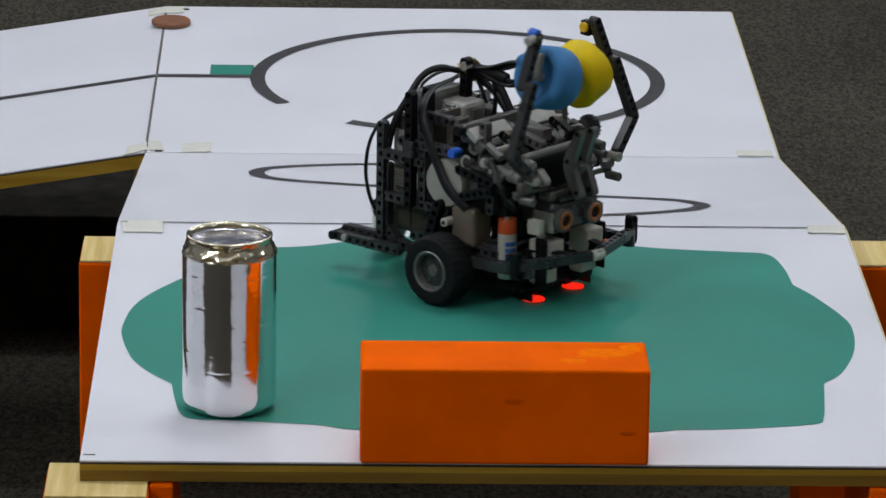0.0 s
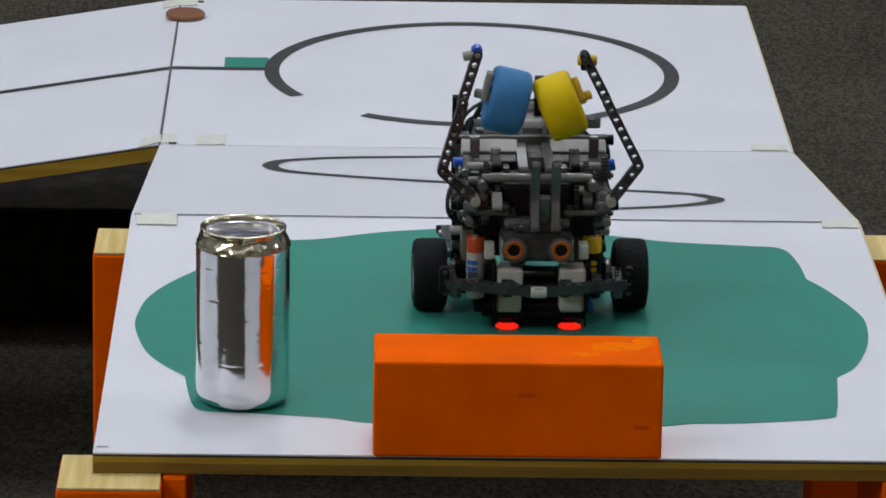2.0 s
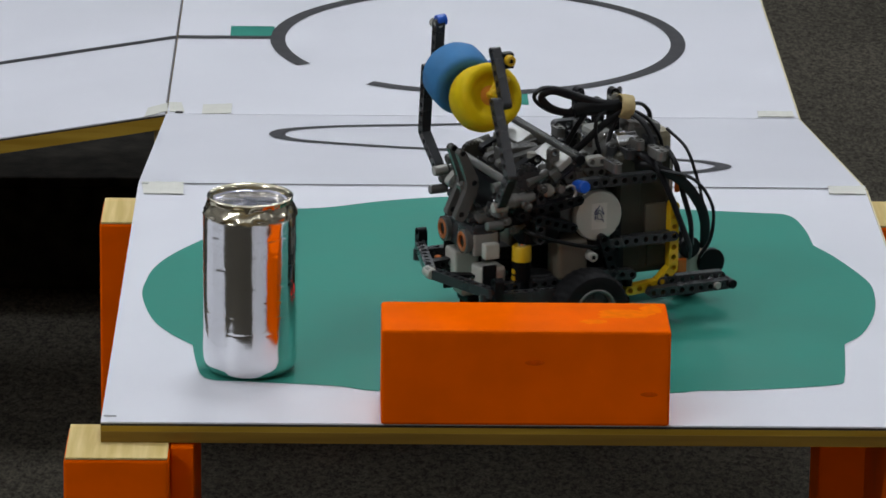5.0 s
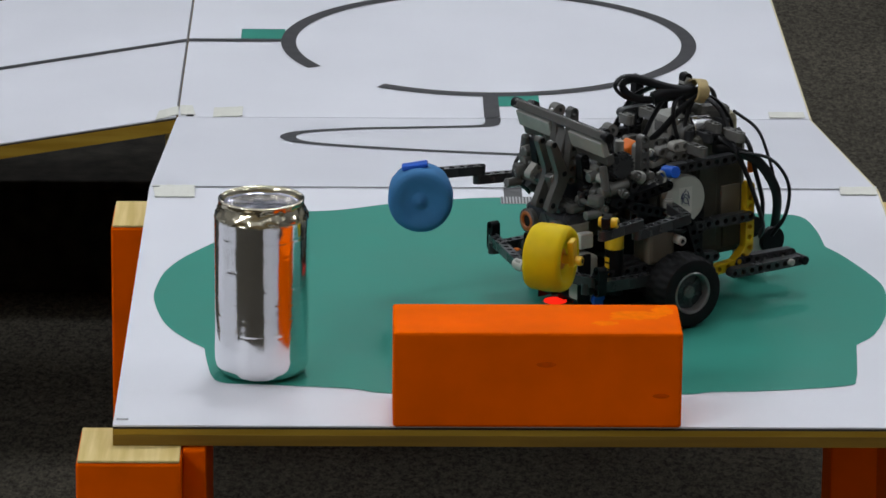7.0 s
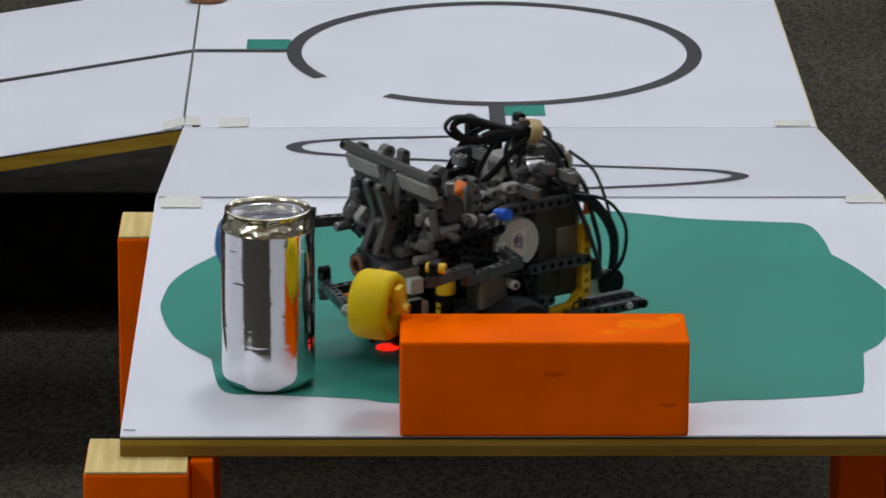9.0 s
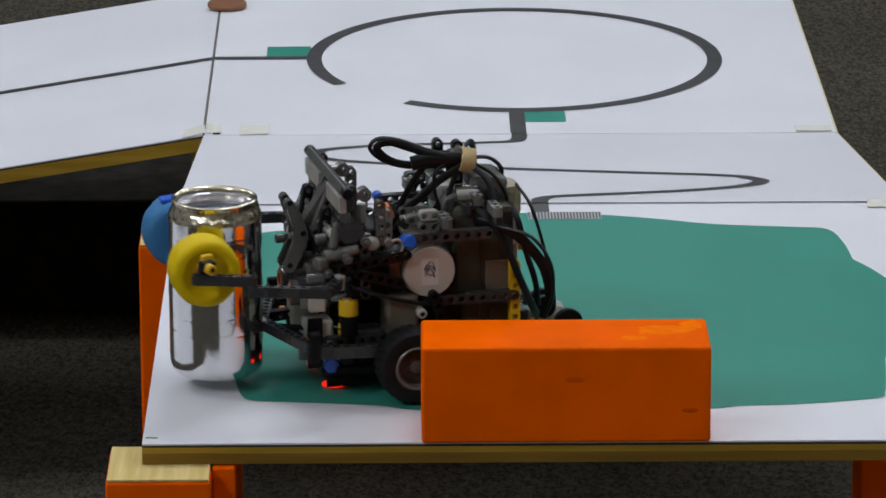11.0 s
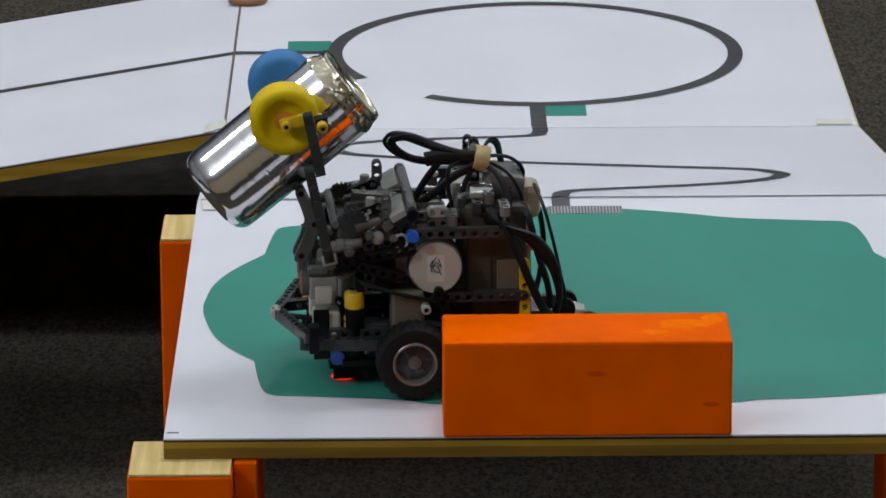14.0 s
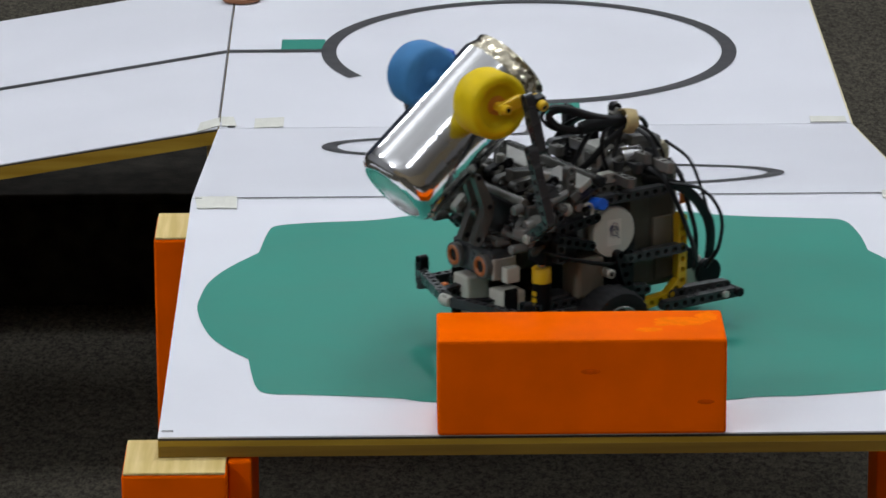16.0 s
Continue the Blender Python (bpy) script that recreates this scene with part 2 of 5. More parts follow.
def beam(n, mat_name, parent, m, name="beam", label="", thick=0.0072):
    """A studless beam with n holes, 8 mm apart, from the hole at the origin along x; the holes run along z."""
    key = ("beam", n, thick)
    if key not in MESHES:
        bm = bmesh.new()
        h, t, u, k = 0.0037, thick / 2, 0.008, 16
        hole = 0.0022
        for c in range(n):
            turns = [2 * math.pi * i / k for i in range(k)]
            ring_in = [(c * u + hole * math.cos(a), hole * math.sin(a)) for a in turns]
            ring_out = []
            for a in turns:
                cx, sy = math.cos(a), math.sin(a)
                if (c == n - 1 and cx > 0.1) or (c == 0 and cx < -0.1):
                    ring_out.append((c * u + h * cx, h * sy))
                else:
                    w = max(abs(cx), abs(sy))
                    ring_out.append((c * u + u / 2 * cx / w, h * sy / w))
            vs = [[bm.verts.new((x, y, z)) for x, y in ring] for ring in (ring_in, ring_out) for z in (t, -t)]
            for i in range(k):
                j = (i + 1) % k
                bm.faces.new((vs[0][i], vs[0][j], vs[2][j], vs[2][i]))
                bm.faces.new((vs[1][i], vs[3][i], vs[3][j], vs[1][j]))
                bm.faces.new((vs[0][i], vs[1][i], vs[1][j], vs[0][j]))
                inner_right = c < n - 1 and ring_out[i][0] > c * u + u / 2 - 1e-6 and ring_out[j][0] > c * u + u / 2 - 1e-6
                inner_left = c > 0 and ring_out[i][0] < c * u - u / 2 + 1e-6 and ring_out[j][0] < c * u - u / 2 + 1e-6
                if not (inner_right or inner_left):
                    bm.faces.new((vs[2][i], vs[2][j], vs[3][j], vs[3][i]))
        bmesh.ops.remove_doubles(bm, verts=bm.verts, dist=1e-5)
        bmesh.ops.recalc_face_normals(bm, faces=bm.faces)
        me = bpy.data.meshes.new("beam")
        bm.to_mesh(me)
        bm.free()
        MESHES[key] = me
    me = MESHES.get((key, mat_name))
    if not me:
        me = MESHES[key].copy()
        me.materials.append(M[mat_name])
        MESHES[(key, mat_name)] = me
    ob = new(name, me)
    ob.parent = parent
    ob.matrix_basis = m
    if label:
        ob["label"] = label
    return ob


MESHES = {}


def span(p0, p1, across=(0, 1, 0)):
    """The pose of a beam whose holes run along 'across' and that goes from p0 towards p1."""
    x = (Vector(p1) - Vector(p0)).normalized()
    z = Vector(across)
    z = (z - x * z.dot(x)).normalized()
    y = z.cross(x)
    m = Matrix((x, y, z)).transposed().to_4x4()
    m.translation = p0
    return m


# ---- the hall ----
tagged(part("floor", box(-6, 6.5, -6, 8, FLOOR - 0.1, FLOOR), "carpet"), "dark grey-brown flecked carpet floor of the hall", "floor", kind="structure")
tagged(part("ceiling", box(-6, 6.5, -6, 8, CEIL, CEIL + 0.1), "ceil"), "plain white hall ceiling", "ceiling", kind="structure")
for nm, b in (("wall_west", (-6.1, -6, -6, 8)), ("wall_east", (6.5, 6.6, -6, 8)), ("wall_south", (-6.1, 6.6, -6.1, -6)), ("wall_north", (-6.1, 6.6, 8, 8.1))):
    tagged(part(nm, box(*b, FLOOR - 0.1, CEIL + 0.1), {"wall_north": "wall_far", "wall_south": "wall_warm"}.get(nm, "wall")), {"wall_north": "plain blue-grey painted hall wall", "wall_south": "plain beige painted hall wall"}.get(nm, "plain grey painted hall wall"), "wall", kind="structure")

# ---- the course boards ----
DROP, Y1, Y2, Y3 = -0.102, 0.600, 1.1853, 1.7685


def board(name, label, corners, thick=0.0152):
    """A board with a printed sheet on top: corners of its top in order, counter-clockwise from the front left."""
    c = [Vector(p) for p in corners]
    nrm = (c[1] - c[0]).cross(c[3] - c[0]).normalized()
    th = empty(name)
    for nm, mt, a, b, inset in (("printed_sheet", "sheet", 0.0, 0.0012, 0.0), ("backing", "dark_edge", 0.0012, 0.003, 0.0004), ("plywood", "ply", 0.003, thick, 0.0)):
        bm = bmesh.new()
        mid = sum(c, Vector()) / 4
        q = [p + (mid - p).normalized() * inset for p in c]
        top = [bm.verts.new(p - nrm * a) for p in q]
        bot = [bm.verts.new(p - nrm * b) for p in q]
        bm.faces.new(top)
        bm.faces.new(bot[::-1])
        for i in range(4):
            j = (i + 1) % 4
            bm.faces.new((top[i], bot[i], bot[j], top[j]))
        part(nm, bm, mt, th)
    tagged(th, label, "board", "course boards")
    return th


front = board("course_board", "white printed course board with green patch on orange posts", [(0, 0, 0), (0.6, 0, 0), (0.6, Y1 - 0.0006, 0), (0, Y1 - 0.0006, 0)])
ramp_b = board("ramp_board", "white sloping board with a winding black line", [(0, Y1 + 0.0012, -0.0002), (0.6, Y1 + 0.0012, -0.0002), (0.6, Y2 - 0.0012, DROP), (0, Y2 - 0.0012, DROP)])
back = board("course_board", "white lower course board with a black ring line", [(0.0008, Y2, DROP), (0.6, Y2, DROP), (0.6, Y3, DROP), (0.0008, Y3, DROP)])
SL = 0.162
left = board("ramp_board", "white board sloping down from the ring board", [(-0.592, Y2, DROP - 0.592 * SL), (-0.0012, Y2, DROP), (-0.0012, Y3, DROP), (-0.592, Y3, DROP - 0.592 * SL)])


def edge_strip(parent, p0, p1):
    """Bare wood showing as a pale line along a board's side."""
    bm = bmesh.new()
    vs = [bm.verts.new(Vector(p) + Vector((dx, 0, dz))) for p in (p0, p1) for dx, dz in ((0.0004, -0.0004), (0.0018, -0.0006), (0.0018, -0.006), (0.0004, -0.006))]
    for f in ((0, 1, 2, 3), (7, 6, 5, 4), (0, 4, 5, 1), (1, 5, 6, 2), (2, 6, 7, 3), (3, 7, 4, 0)):
        bm.faces.new([vs[i] for i in f])
    part("side_edge", bm, "pale_edge", parent, "pale bare wood edge")


edge_strip(front, (0.6, 0.001, 0), (0.6, Y1 - 0.002, 0))
edge_strip(ramp_b, (0.6, Y1 + 0.002, -0.0002), (0.6, Y2 - 0.002, DROP))
edge_strip(back, (0.6, Y2 + 0.001, DROP), (0.6, Y3 - 0.001, DROP))
part("lower_strip", box(0.0004, 0.5996, -0.0006, 0.0006, -0.0151, -0.0072, 0.0002), wood("dark_ply", (0.17, 0.092, 0.004), (0.25, 0.142, 0.009), 0, 50), front, "darker strip along the lower edge")


def flat(x, y):
    return 0.0


def low(x, y):
    return DROP


def slope(x, y):
    return DROP * (y - Y1) / (Y2 - Y1)


def side(x, y):
    return DROP + SL * x


# the green patch
blob = [(0.197, 0.070), (0.166, 0.081), (0.101, 0.090), (0.076, 0.093), (0.067, 0.106), (0.062, 0.140), (0.059, 0.173),
        (0.040, 0.203), (0.026, 0.238), (0.0165, 0.294), (0.018, 0.333), (0.023, 0.366), (0.036, 0.402), (0.0595, 0.444),
        (0.0655, 0.500), (0.073, 0.518), (0.104, 0.526), (0.152, 0.532), (0.192, 0.549), (0.217, 0.558), (0.247, 0.565),
        (0.290, 0.571), (0.346, 0.565), (0.397, 0.551), (0.440, 0.536), (0.503, 0.527), (0.530, 0.520), (0.5395, 0.482),
        (0.5425, 0.437), (0.557, 0.405), (0.575, 0.348), (0.578, 0.312), (0.573, 0.262), (0.559, 0.212), (0.543, 0.186),
        (0.5395, 0.146), (0.535, 0.106), (0.526, 0.091), (0.468, 0.079), (0.427, 0.076), (0.404, 0.070), (0.300, 0.062)]
kinks = {6, 13, 28, 34}
bm = bmesh.new()
ring = []
n = len(blob)
for i in range(n):
    a, b, c, d = (Vector((*blob[(i + k) % n], 0)) for k in (-1, 0, 1, 2))
    if i in kinks:
        a = 2 * b - c
    if (i + 1) % n in kinks:
        d = 2 * c - b
    for k in range(4):
        t = k / 4
        p = 0.5 * (2 * b + (c - a) * t + (2 * a - 5 * b + 4 * c - d) * t * t + (3 * b - a - 3 * c + d) * t ** 3)
        ring.append(bm.verts.new((p.x, p.y, 0.0004)))
bm.faces.new(ring)
bmesh.ops.triangulate(bm, faces=bm.faces)
part("green_patch", bm, "green", front, "green printed patch with a wavy outline")


def quad(x0, x1, y0, y1, zof, lift, bm=None):
    bm = bm or bmesh.new()
    bm.faces.new([bm.verts.new((x, y, zof(x, y) + lift)) for x, y in ((x0, y0), (x1, y0), (x1, y1), (x0, y1))])
    return bm


part("line_stub", quad(0.2915, 0.3065, 0.572, 0.5995, flat, 0.0006), "line", front, "black line stub")
bm = bmesh.new()
for i in range(23):
    quad(0.289 + i * 0.00262, 0.2902 + i * 0.00262, 0.552, 0.5715, flat, 0.0009, bm)
part("hatch_marking", bm, "line", front, "row of fine grey bars")
bm = quad(0.2885, 0.3485, 0.5515, 0.572, flat, 0.0007)
part("hatch_ground", bm, mat("hatch_grey", (0.36, 0.37, 0.37), 0.45, vary=0.05), front)
part("staple", box(0.002, 0.0105, 0.0105, 0.0125, -0.0002, 0.0008, 0.0003), "metal", front, "small dark staple in the corner")
for sx_, sy_ in ((0.003, 0.5945),):
    part("staple", box(sx_, sx_ + 0.0055, sy_, sy_ + 0.002, -0.0002, 0.0016, 0.0003), "metal", front, "small dark staple")
for sx_, sy_ in ((0.0085, 1.1872), (0.0170, 1.7520)):
    part("staple", box(sx_, sx_ + 0.007, sy_, sy_ + 0.002, DROP - 0.0002, DROP + 0.0016, 0.0003), "dark_edge", back, "small dark staple")
part("seam_line", quad(0.036, 0.572, 0.5968, 0.5992, flat, 0.0008), "line", front, "thin dark seam")

# the winding line on the ramp
part("winding_line", stripe([(0.299, 1.184), (0.297, 1.135), (0.288, 1.110), (0.250, 1.097), (0.171, 1.079), (0.124, 1.050), (0.1095, 1.020), (0.1095, 0.985),
                             (0.125, 0.952), (0.171, 0.919), (0.246, 0.883), (0.373, 0.838), (0.462, 0.808), (0.488, 0.783), (0.494, 0.752),
                             (0.470, 0.716), (0.417, 0.684), (0.325, 0.653), (0.304, 0.636), (0.299, 0.603)], 0.0145, slope, 0.0006), "line", ramp_b, "winding black line")
# the ring on the lower board
bm = bmesh.new()
last = None
a0, a1 = math.atan2(1.304 - 1.470, 0.195 - 0.302), math.atan2(1.372 - 1.470, 0.133 - 0.302)
for i in range(97):
    a = a0 + (2 * math.pi + a1 - a0) * i / 96
    pair = [bm.verts.new((0.302 + r * math.cos(a), 1.4705 + r * math.sin(a), DROP + 0.0006)) for r in (0.2085, 0.1935)]
    if last:
        bm.faces.new((*last, pair[1], pair[0]))
    last = pair
part("ring_line", bm, "line", back, "black ring line with a gap")
part("line_stub", quad(0.291, 0.306, Y2 + 0.0005, 1.267, low, 0.0007), "line", back)
part("straight_line", quad(0.001, 0.096, 1.468, 1.4795, low, 0.0007), "line", back)
part("green_marker", quad(0.053, 0.097, 1.480, 1.520, low, 0.0004), "green", back, "small green rectangle")
part("green_marker", quad(0.306, 0.345, 1.2265, 1.2705, low, 0.0004), "green", back, "small green rectangle")
part("slanting_line", stripe([(-0.0015, 1.4735), (-0.3, 1.4735), (-0.585, 1.4735)], 0.0125, side, 0.0006), "line", left)
part("seam_line", quad(-0.0015, 0.0002, Y2, Y3, low, 0.0009), mat("seam_grey", (0.12, 0.11, 0.11), 0.6, vary=0.1), back, "thin dark seam")


def tape(x0, x1, y0, y1, zof, turn=0.0):
    bm = bmesh.new()
    n = 8
    vs = [[None] * 2 for _ in range(n + 1)]
    for i in range(n + 1):
        for j in range(2):
            x, y = x0 + (x1 - x0) * i / n, (y0, y1)[j] + turn * (i / n - 0.5)
            if i in (0, n):
                x += random.uniform(-0.0026, 0.0026)
            y += random.uniform(-0.0008, 0.0008)
            vs[i][j] = (x, y, zof(x, y) + 0.0012 + random.uniform(0, 0.0003))
    top = [[bm.verts.new(p) for p in r] for r in vs]
    bot = [[bm.verts.new((p[0], p[1], p[2] - 0.0007)) for p in r] for r in vs]
    for i in range(n):
        bm.faces.new((top[i][0], top[i + 1][0], top[i + 1][1], top[i][1]))
        bm.faces.new((top[i][0], bot[i][0], bot[i + 1][0], top[i + 1][0]))
        bm.faces.new((top[i][1], top[i + 1][1], bot[i + 1][1], bot[i][1]))
    bm.faces.new((top[0][0], top[0][1], bot[0][1], bot[0][0]))
    bm.faces.new((top[n][0], bot[n][0], bot[n][1], top[n][1]))
    return tagged(part("tape_strip", bm, "tape"), "short strip of cream masking tape over a board joint", "tape", "masking tape strips")


tape(0.004, 0.038, 0.567, 0.6005, flat)
tape(0.571, 0.5985, 0.581, 0.6035, flat)
tape(0.0015, 0.015, 1.189, 1.222, low)
tape(-0.021, -0.0005, 1.186, 1.216, side, 0.008)
tape(0.034, 0.062, 1.184, 1.217, low, 0.004)
tape(0.562, 0.598, 1.187, 1.207, low)
tape(-0.02, 0.02, 1.735, 1.762, lambda x, y: DROP + min(0, SL * x), 0.004)

# ---- supports ----
def post(x0, x1, y0, y1, top, label, brace=None):
    th = empty("support_post", pose((x0 + x1) / 2, (y0 + y1) / 2, FLOOR))
    w, d, h = (x1 - x0) / 2, (y1 - y0) / 2, top - FLOOR
    part("painted_body", box(-w, w, -d, d, 0, h - 0.002, 0.002), "orange", th)
    part("bare_top", box(-w + 0.001, w - 0.001, -d + 0.001, d - 0.001, h - 0.002, h, 0.0006), "bare", th, "unpainted pine top")
    if brace:
        part("brace", box(brace[0], brace[1], -0.01, 0.15, 0.0, h - 0.001, 0.0015), "orange", th)
    return tagged(th, label, "post", "support posts")


TOP = -0.0153
post(-0.0245, 0.0490, -0.0330, 0.0400, TOP, "square orange-painted timber post with bare pine top", (0.0370, 0.0535))
post(0.5800, 0.6530, -0.0300, 0.0430, TOP, "square orange-painted timber post with bare pine top", (-0.0585, -0.0370))
post(-0.0290, 0.0440, 0.5420, 0.6140, TOP - 0.0010, "square orange-painted timber post with bare pine top")
post(0.5650, 0.6420, 0.5480, 0.6200, TOP - 0.0010, "square orange-painted timber post with bare pine top")
for px_, py_ in ((0.10, 1.34), (0.45, 1.34), (0.10, 1.66), (0.45, 1.66)):
    post(px_, px_ + 0.073, py_, py_ + 0.073, DROP - 0.0155, "orange-painted timber post under the lower board")
for py_ in (1.34, 1.66):
    post(-0.58, -0.51, py_, py_ + 0.073, DROP - 0.0155 - 0.583 * SL, "short orange-painted timber post under the sloping board")
tagged(part("batten", box(-0.0120, 0.09, 1.200, 1.225, DROP - 0.037, DROP - 0.0155, 0.001), "bare"), "pale pine batten under the lower board", "batten")
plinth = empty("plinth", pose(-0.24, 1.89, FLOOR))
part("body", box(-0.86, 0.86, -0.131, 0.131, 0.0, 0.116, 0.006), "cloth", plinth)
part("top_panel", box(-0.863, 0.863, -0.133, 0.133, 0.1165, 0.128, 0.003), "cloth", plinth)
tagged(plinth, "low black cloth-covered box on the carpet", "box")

# ---- block, disc and can ----
blk = empty("wooden_block", pose(0.2989, 0.0308, 0))
bm = box(-0.1017, 0.1017, -0.034, 0.034, 0, 0.0704, 0.0022)
part("body", bm, "orange", blk)
knot_mat = mat("knot_stain", (0.74, 0.082, 0.0), 0.4, vary=0.1, scale=200)
knot_mat.node_tree.nodes["Principled BSDF"].inputs["IOR"].default_value = 1.15
for kx, kz, kr in ((0.006, 0.047, 0.0030), (0.087, 0.024, 0.0026)):
    bm = lathe([(0, 0.00025), (kr * 0.5, 0.00022), (kr, 0.0)], (0, 0, 0), (0, -1, 0), 12)
    bmesh.ops.scale(bm, vec=(2.4, 1, 0.7), verts=bm.verts)
    bmesh.ops.translate(bm, vec=(kx, -0.0341, kz), verts=bm.verts)
    part("knot", bm, knot_mat, blk, "dark knot showing through the paint")
scuff_mat = mat("worn_paint", (0.93, 0.178, 0.0), 0.42, vary=0.08, scale=160, spec=0.02)
scuff_mat.node_tree.nodes["Principled BSDF"].inputs["IOR"].default_value = 1.2
for sx, sy, rx, ry, sd in ((0.072, 0.006, 0.026, 0.013, 1), (0.090, 0.018, 0.010, 0.012, 2), (0.048, -0.012, 0.012, 0.006, 3)):
    bm = bmesh.new()
    ring = []
    for i in range(28):
        a = 2 * math.pi * i / 28
        k = 0.8 + 0.5 * noise.noise(Vector((2 * math.cos(a), 2 * math.sin(a), sd * 5)))
        ring.append(bm.verts.new((min(0.0990, sx + rx * k * math.cos(a)), max(-0.031, min(0.031, sy + ry * k * math.sin(a))), 0.07046 + 0.00003 * sd)))
    bm.faces.new(ring)
    part("scuff", bm, scuff_mat, blk, "paler scuffed patch of paint")
chip_rnd = random.Random(4)
for i in range(8):
    cx, cw = chip_rnd.uniform(-0.075, 0.03), chip_rnd.uniform(0.0006, 0.0022)
    part("chip", box(cx - cw, cx + cw, -0.0338, -0.0332, 0.0697, 0.0700, 0.0001), scuff_mat, blk, "small chip in the paint along the edge")
tagged(blk, "glossy orange-painted wooden block at the board's front edge", "block")
d = part("disc", lathe([(0, 0), (0.0195, 0), (0.0205, 0.001), (0.0205, 0.004), (0.019, 0.0055), (0, 0.0055)], (0.007, 1.686, DROP + 0.001), (0.007, 1.686, 1), 32), "disc")
tagged(smooth(d), "small round brown disc lying on the board joint", "disc")


def build_can():
    th = empty("drink_can")
    h = 0.1318
    bm = lathe([(0.0240, 0.0012), (0.0252, 0.0), (0.0270, 0.0003), (0.0300, 0.0020), (0.0321, 0.0042), (0.0334, 0.0070)], seg=72)
    for v in bm.verts:
        if 0.0001 < v.co.z < 0.0065:
            v.co += Vector((v.co.x, v.co.y, 0)) * 0.025 * noise.noise(v.co * 260)
    smooth(part("crumpled_base", bm, "foil", th, "crumpled foil folded under the base"), 70)
    bm = lathe([(0, 0.0066), (0.009, 0.0062), (0.018, 0.0050), (0.0222, 0.0030), (0.0242, 0.0012)], seg=72)
    smooth(part("base_hollow", bm, "base_foil", th, "dull foil in the hollow base"), 70)
    prof = [(0.0333, 0.0068), (0.0334, 0.0070), (0.0339, 0.0095), (0.0341, 0.0145)]
    prof += [(0.0341, 0.0145 + (0.1185 - 0.0145) * i / 130) for i in range(1, 131)]
    seg = 96
    bm = lathe(prof, seg=seg)
    for v in bm.verts:
        if v.co.z > 0.0145:
            w = 0.00009 * noise.noise(v.co * 45) + 0.00005 * noise.noise(v.co * 160)
            # level wrinkles, about a finger's width apart, that come and go round the can
            a_ = math.atan2(v.co.y, v.co.x)
            k_ = (v.co.z - 0.012 + 0.0012 * noise.noise(Vector((a_ * 2, 7, 0)))) / 0.0118
            near = abs(k_ - round(k_)) * 0.0118
            if 0.030 < v.co.z < 0.114 and near < 0.0010:
                w -= 0.00022 * (1 - near / 0.0010) * max(0, noise.noise(Vector((math.cos(a_) * 6, math.sin(a_) * 6, round(k_) * 3.7))) + 0.25)
            d_ = Vector((v.co.x, v.co.y, 0)).normalized()
            v.co += d_ * w
    smooth(part("foil_body", bm, "foil", th, "mirror-bright foil with fine level wrinkles"), 60)
    sp = [(0.0342, 0.1178), (0.0341, 0.1188), (0.0338, 0.1200), (0.0334, 0.1212), (0.0329, 0.1224), (0.0324, 0.1236), (0.0319, 0.1248), (0.0314, 0.1262), (0.0310, 0.1276), (0.0308, 0.1292), (0.0312, h - 0.0008), (0.0311, h), (0.0298, h + 0.0006), (0.0282, h - 0.001), (0.0276, h - 0.004)]
    bm = lathe(sp, seg=seg)
    for v in bm.verts:
        if v.co.z < h - 0.0025 and v.co.x ** 2 + v.co.y ** 2 > 0.0285 ** 2 and v.co.z > 0.1183:
            q = Vector((v.co.x * 210, v.co.y * 210, v.co.z * 120))
            w = 0.0016 * (abs(noise.noise(q)) * 2 - 0.6) + 0.0007 * noise.noise(v.co * 420)
            v.co += Vector((v.co.x, v.co.y, 0)).normalized() * w
            v.co.z += 0.0006 * noise.noise(v.co * 300)
    smooth(part("crumpled_shoulder", bm, "crumple", th, "crumpled foil over shoulder and rim"), 70)
    bm = lathe([(0.0277, h - 0.0038), (0.0268, h - 0.0046), (0.0255, h - 0.005), (0.021, h - 0.0049), (0.016, h - 0.0048), (0.010, h - 0.0047), (0.005, h - 0.0046), (0, h - 0.0046)], seg=48)
    for v in bm.verts:
        v.co.z += 0.0007 * noise.noise(v.co * 110)
    smooth(part("lid", bm, "lid", th, "dented foil lid with a dark reflection in its colour"), 70)
    return tagged(th, "drink can wrapped in shiny crumpled silver foil", "can")


can = build_can()
can.matrix_basis = pose(0.1025, 0.1190, 0.0006)
# unseen boards, added so the foil mirrors white stripes with dark ticks
for bx0, bx1, by0, by1 in ((0.30, 1.45, -1.95, -1.05), (-1.95, -1.15, -0.65, 1.20)):
    sp_ = empty("reflected_board", pose((bx0 + bx1) / 2, (by0 + by1) / 2, FLOOR))
    w, d_ = (bx1 - bx0) / 2, (by1 - by0) / 2
    part("plywood", box(-w, w, -d_, d_, 0.0, 0.014, 0.001), "ply", sp_)
    part("printed_sheet", box(-w, w, -d_, d_, 0.0142, 0.0154), "sheet", sp_)
    for k in range(11):
        q = -0.32 + k * 0.064
        if bx0 > 0:
            b_ = (-w + 0.03, -w + 0.22 + 0.1 * (k % 2), q - 0.003, q + 0.003) if k % 3 else (w - 0.5, w - 0.1, q - 0.003, q + 0.003)
        else:
            b_ = (q - 0.003, q + 0.003, -d_ + 0.1 * (k % 3), d_ - 0.25 * (k % 2) - 0.5)
        part("black_line", box(*b_, 0.0156, 0.0162), "line", sp_)
    tagged(sp_, "white printed board out of view on the carpet, added for the can's reflection", "board", "spare boards")
# ---- the robot: x forwards, y to its left, z up, from the ground under the axle ----
robot = empty("toy_robot")
tagged(robot, "grey and black toy-brick robot with two lifting gripper arms", "robot")
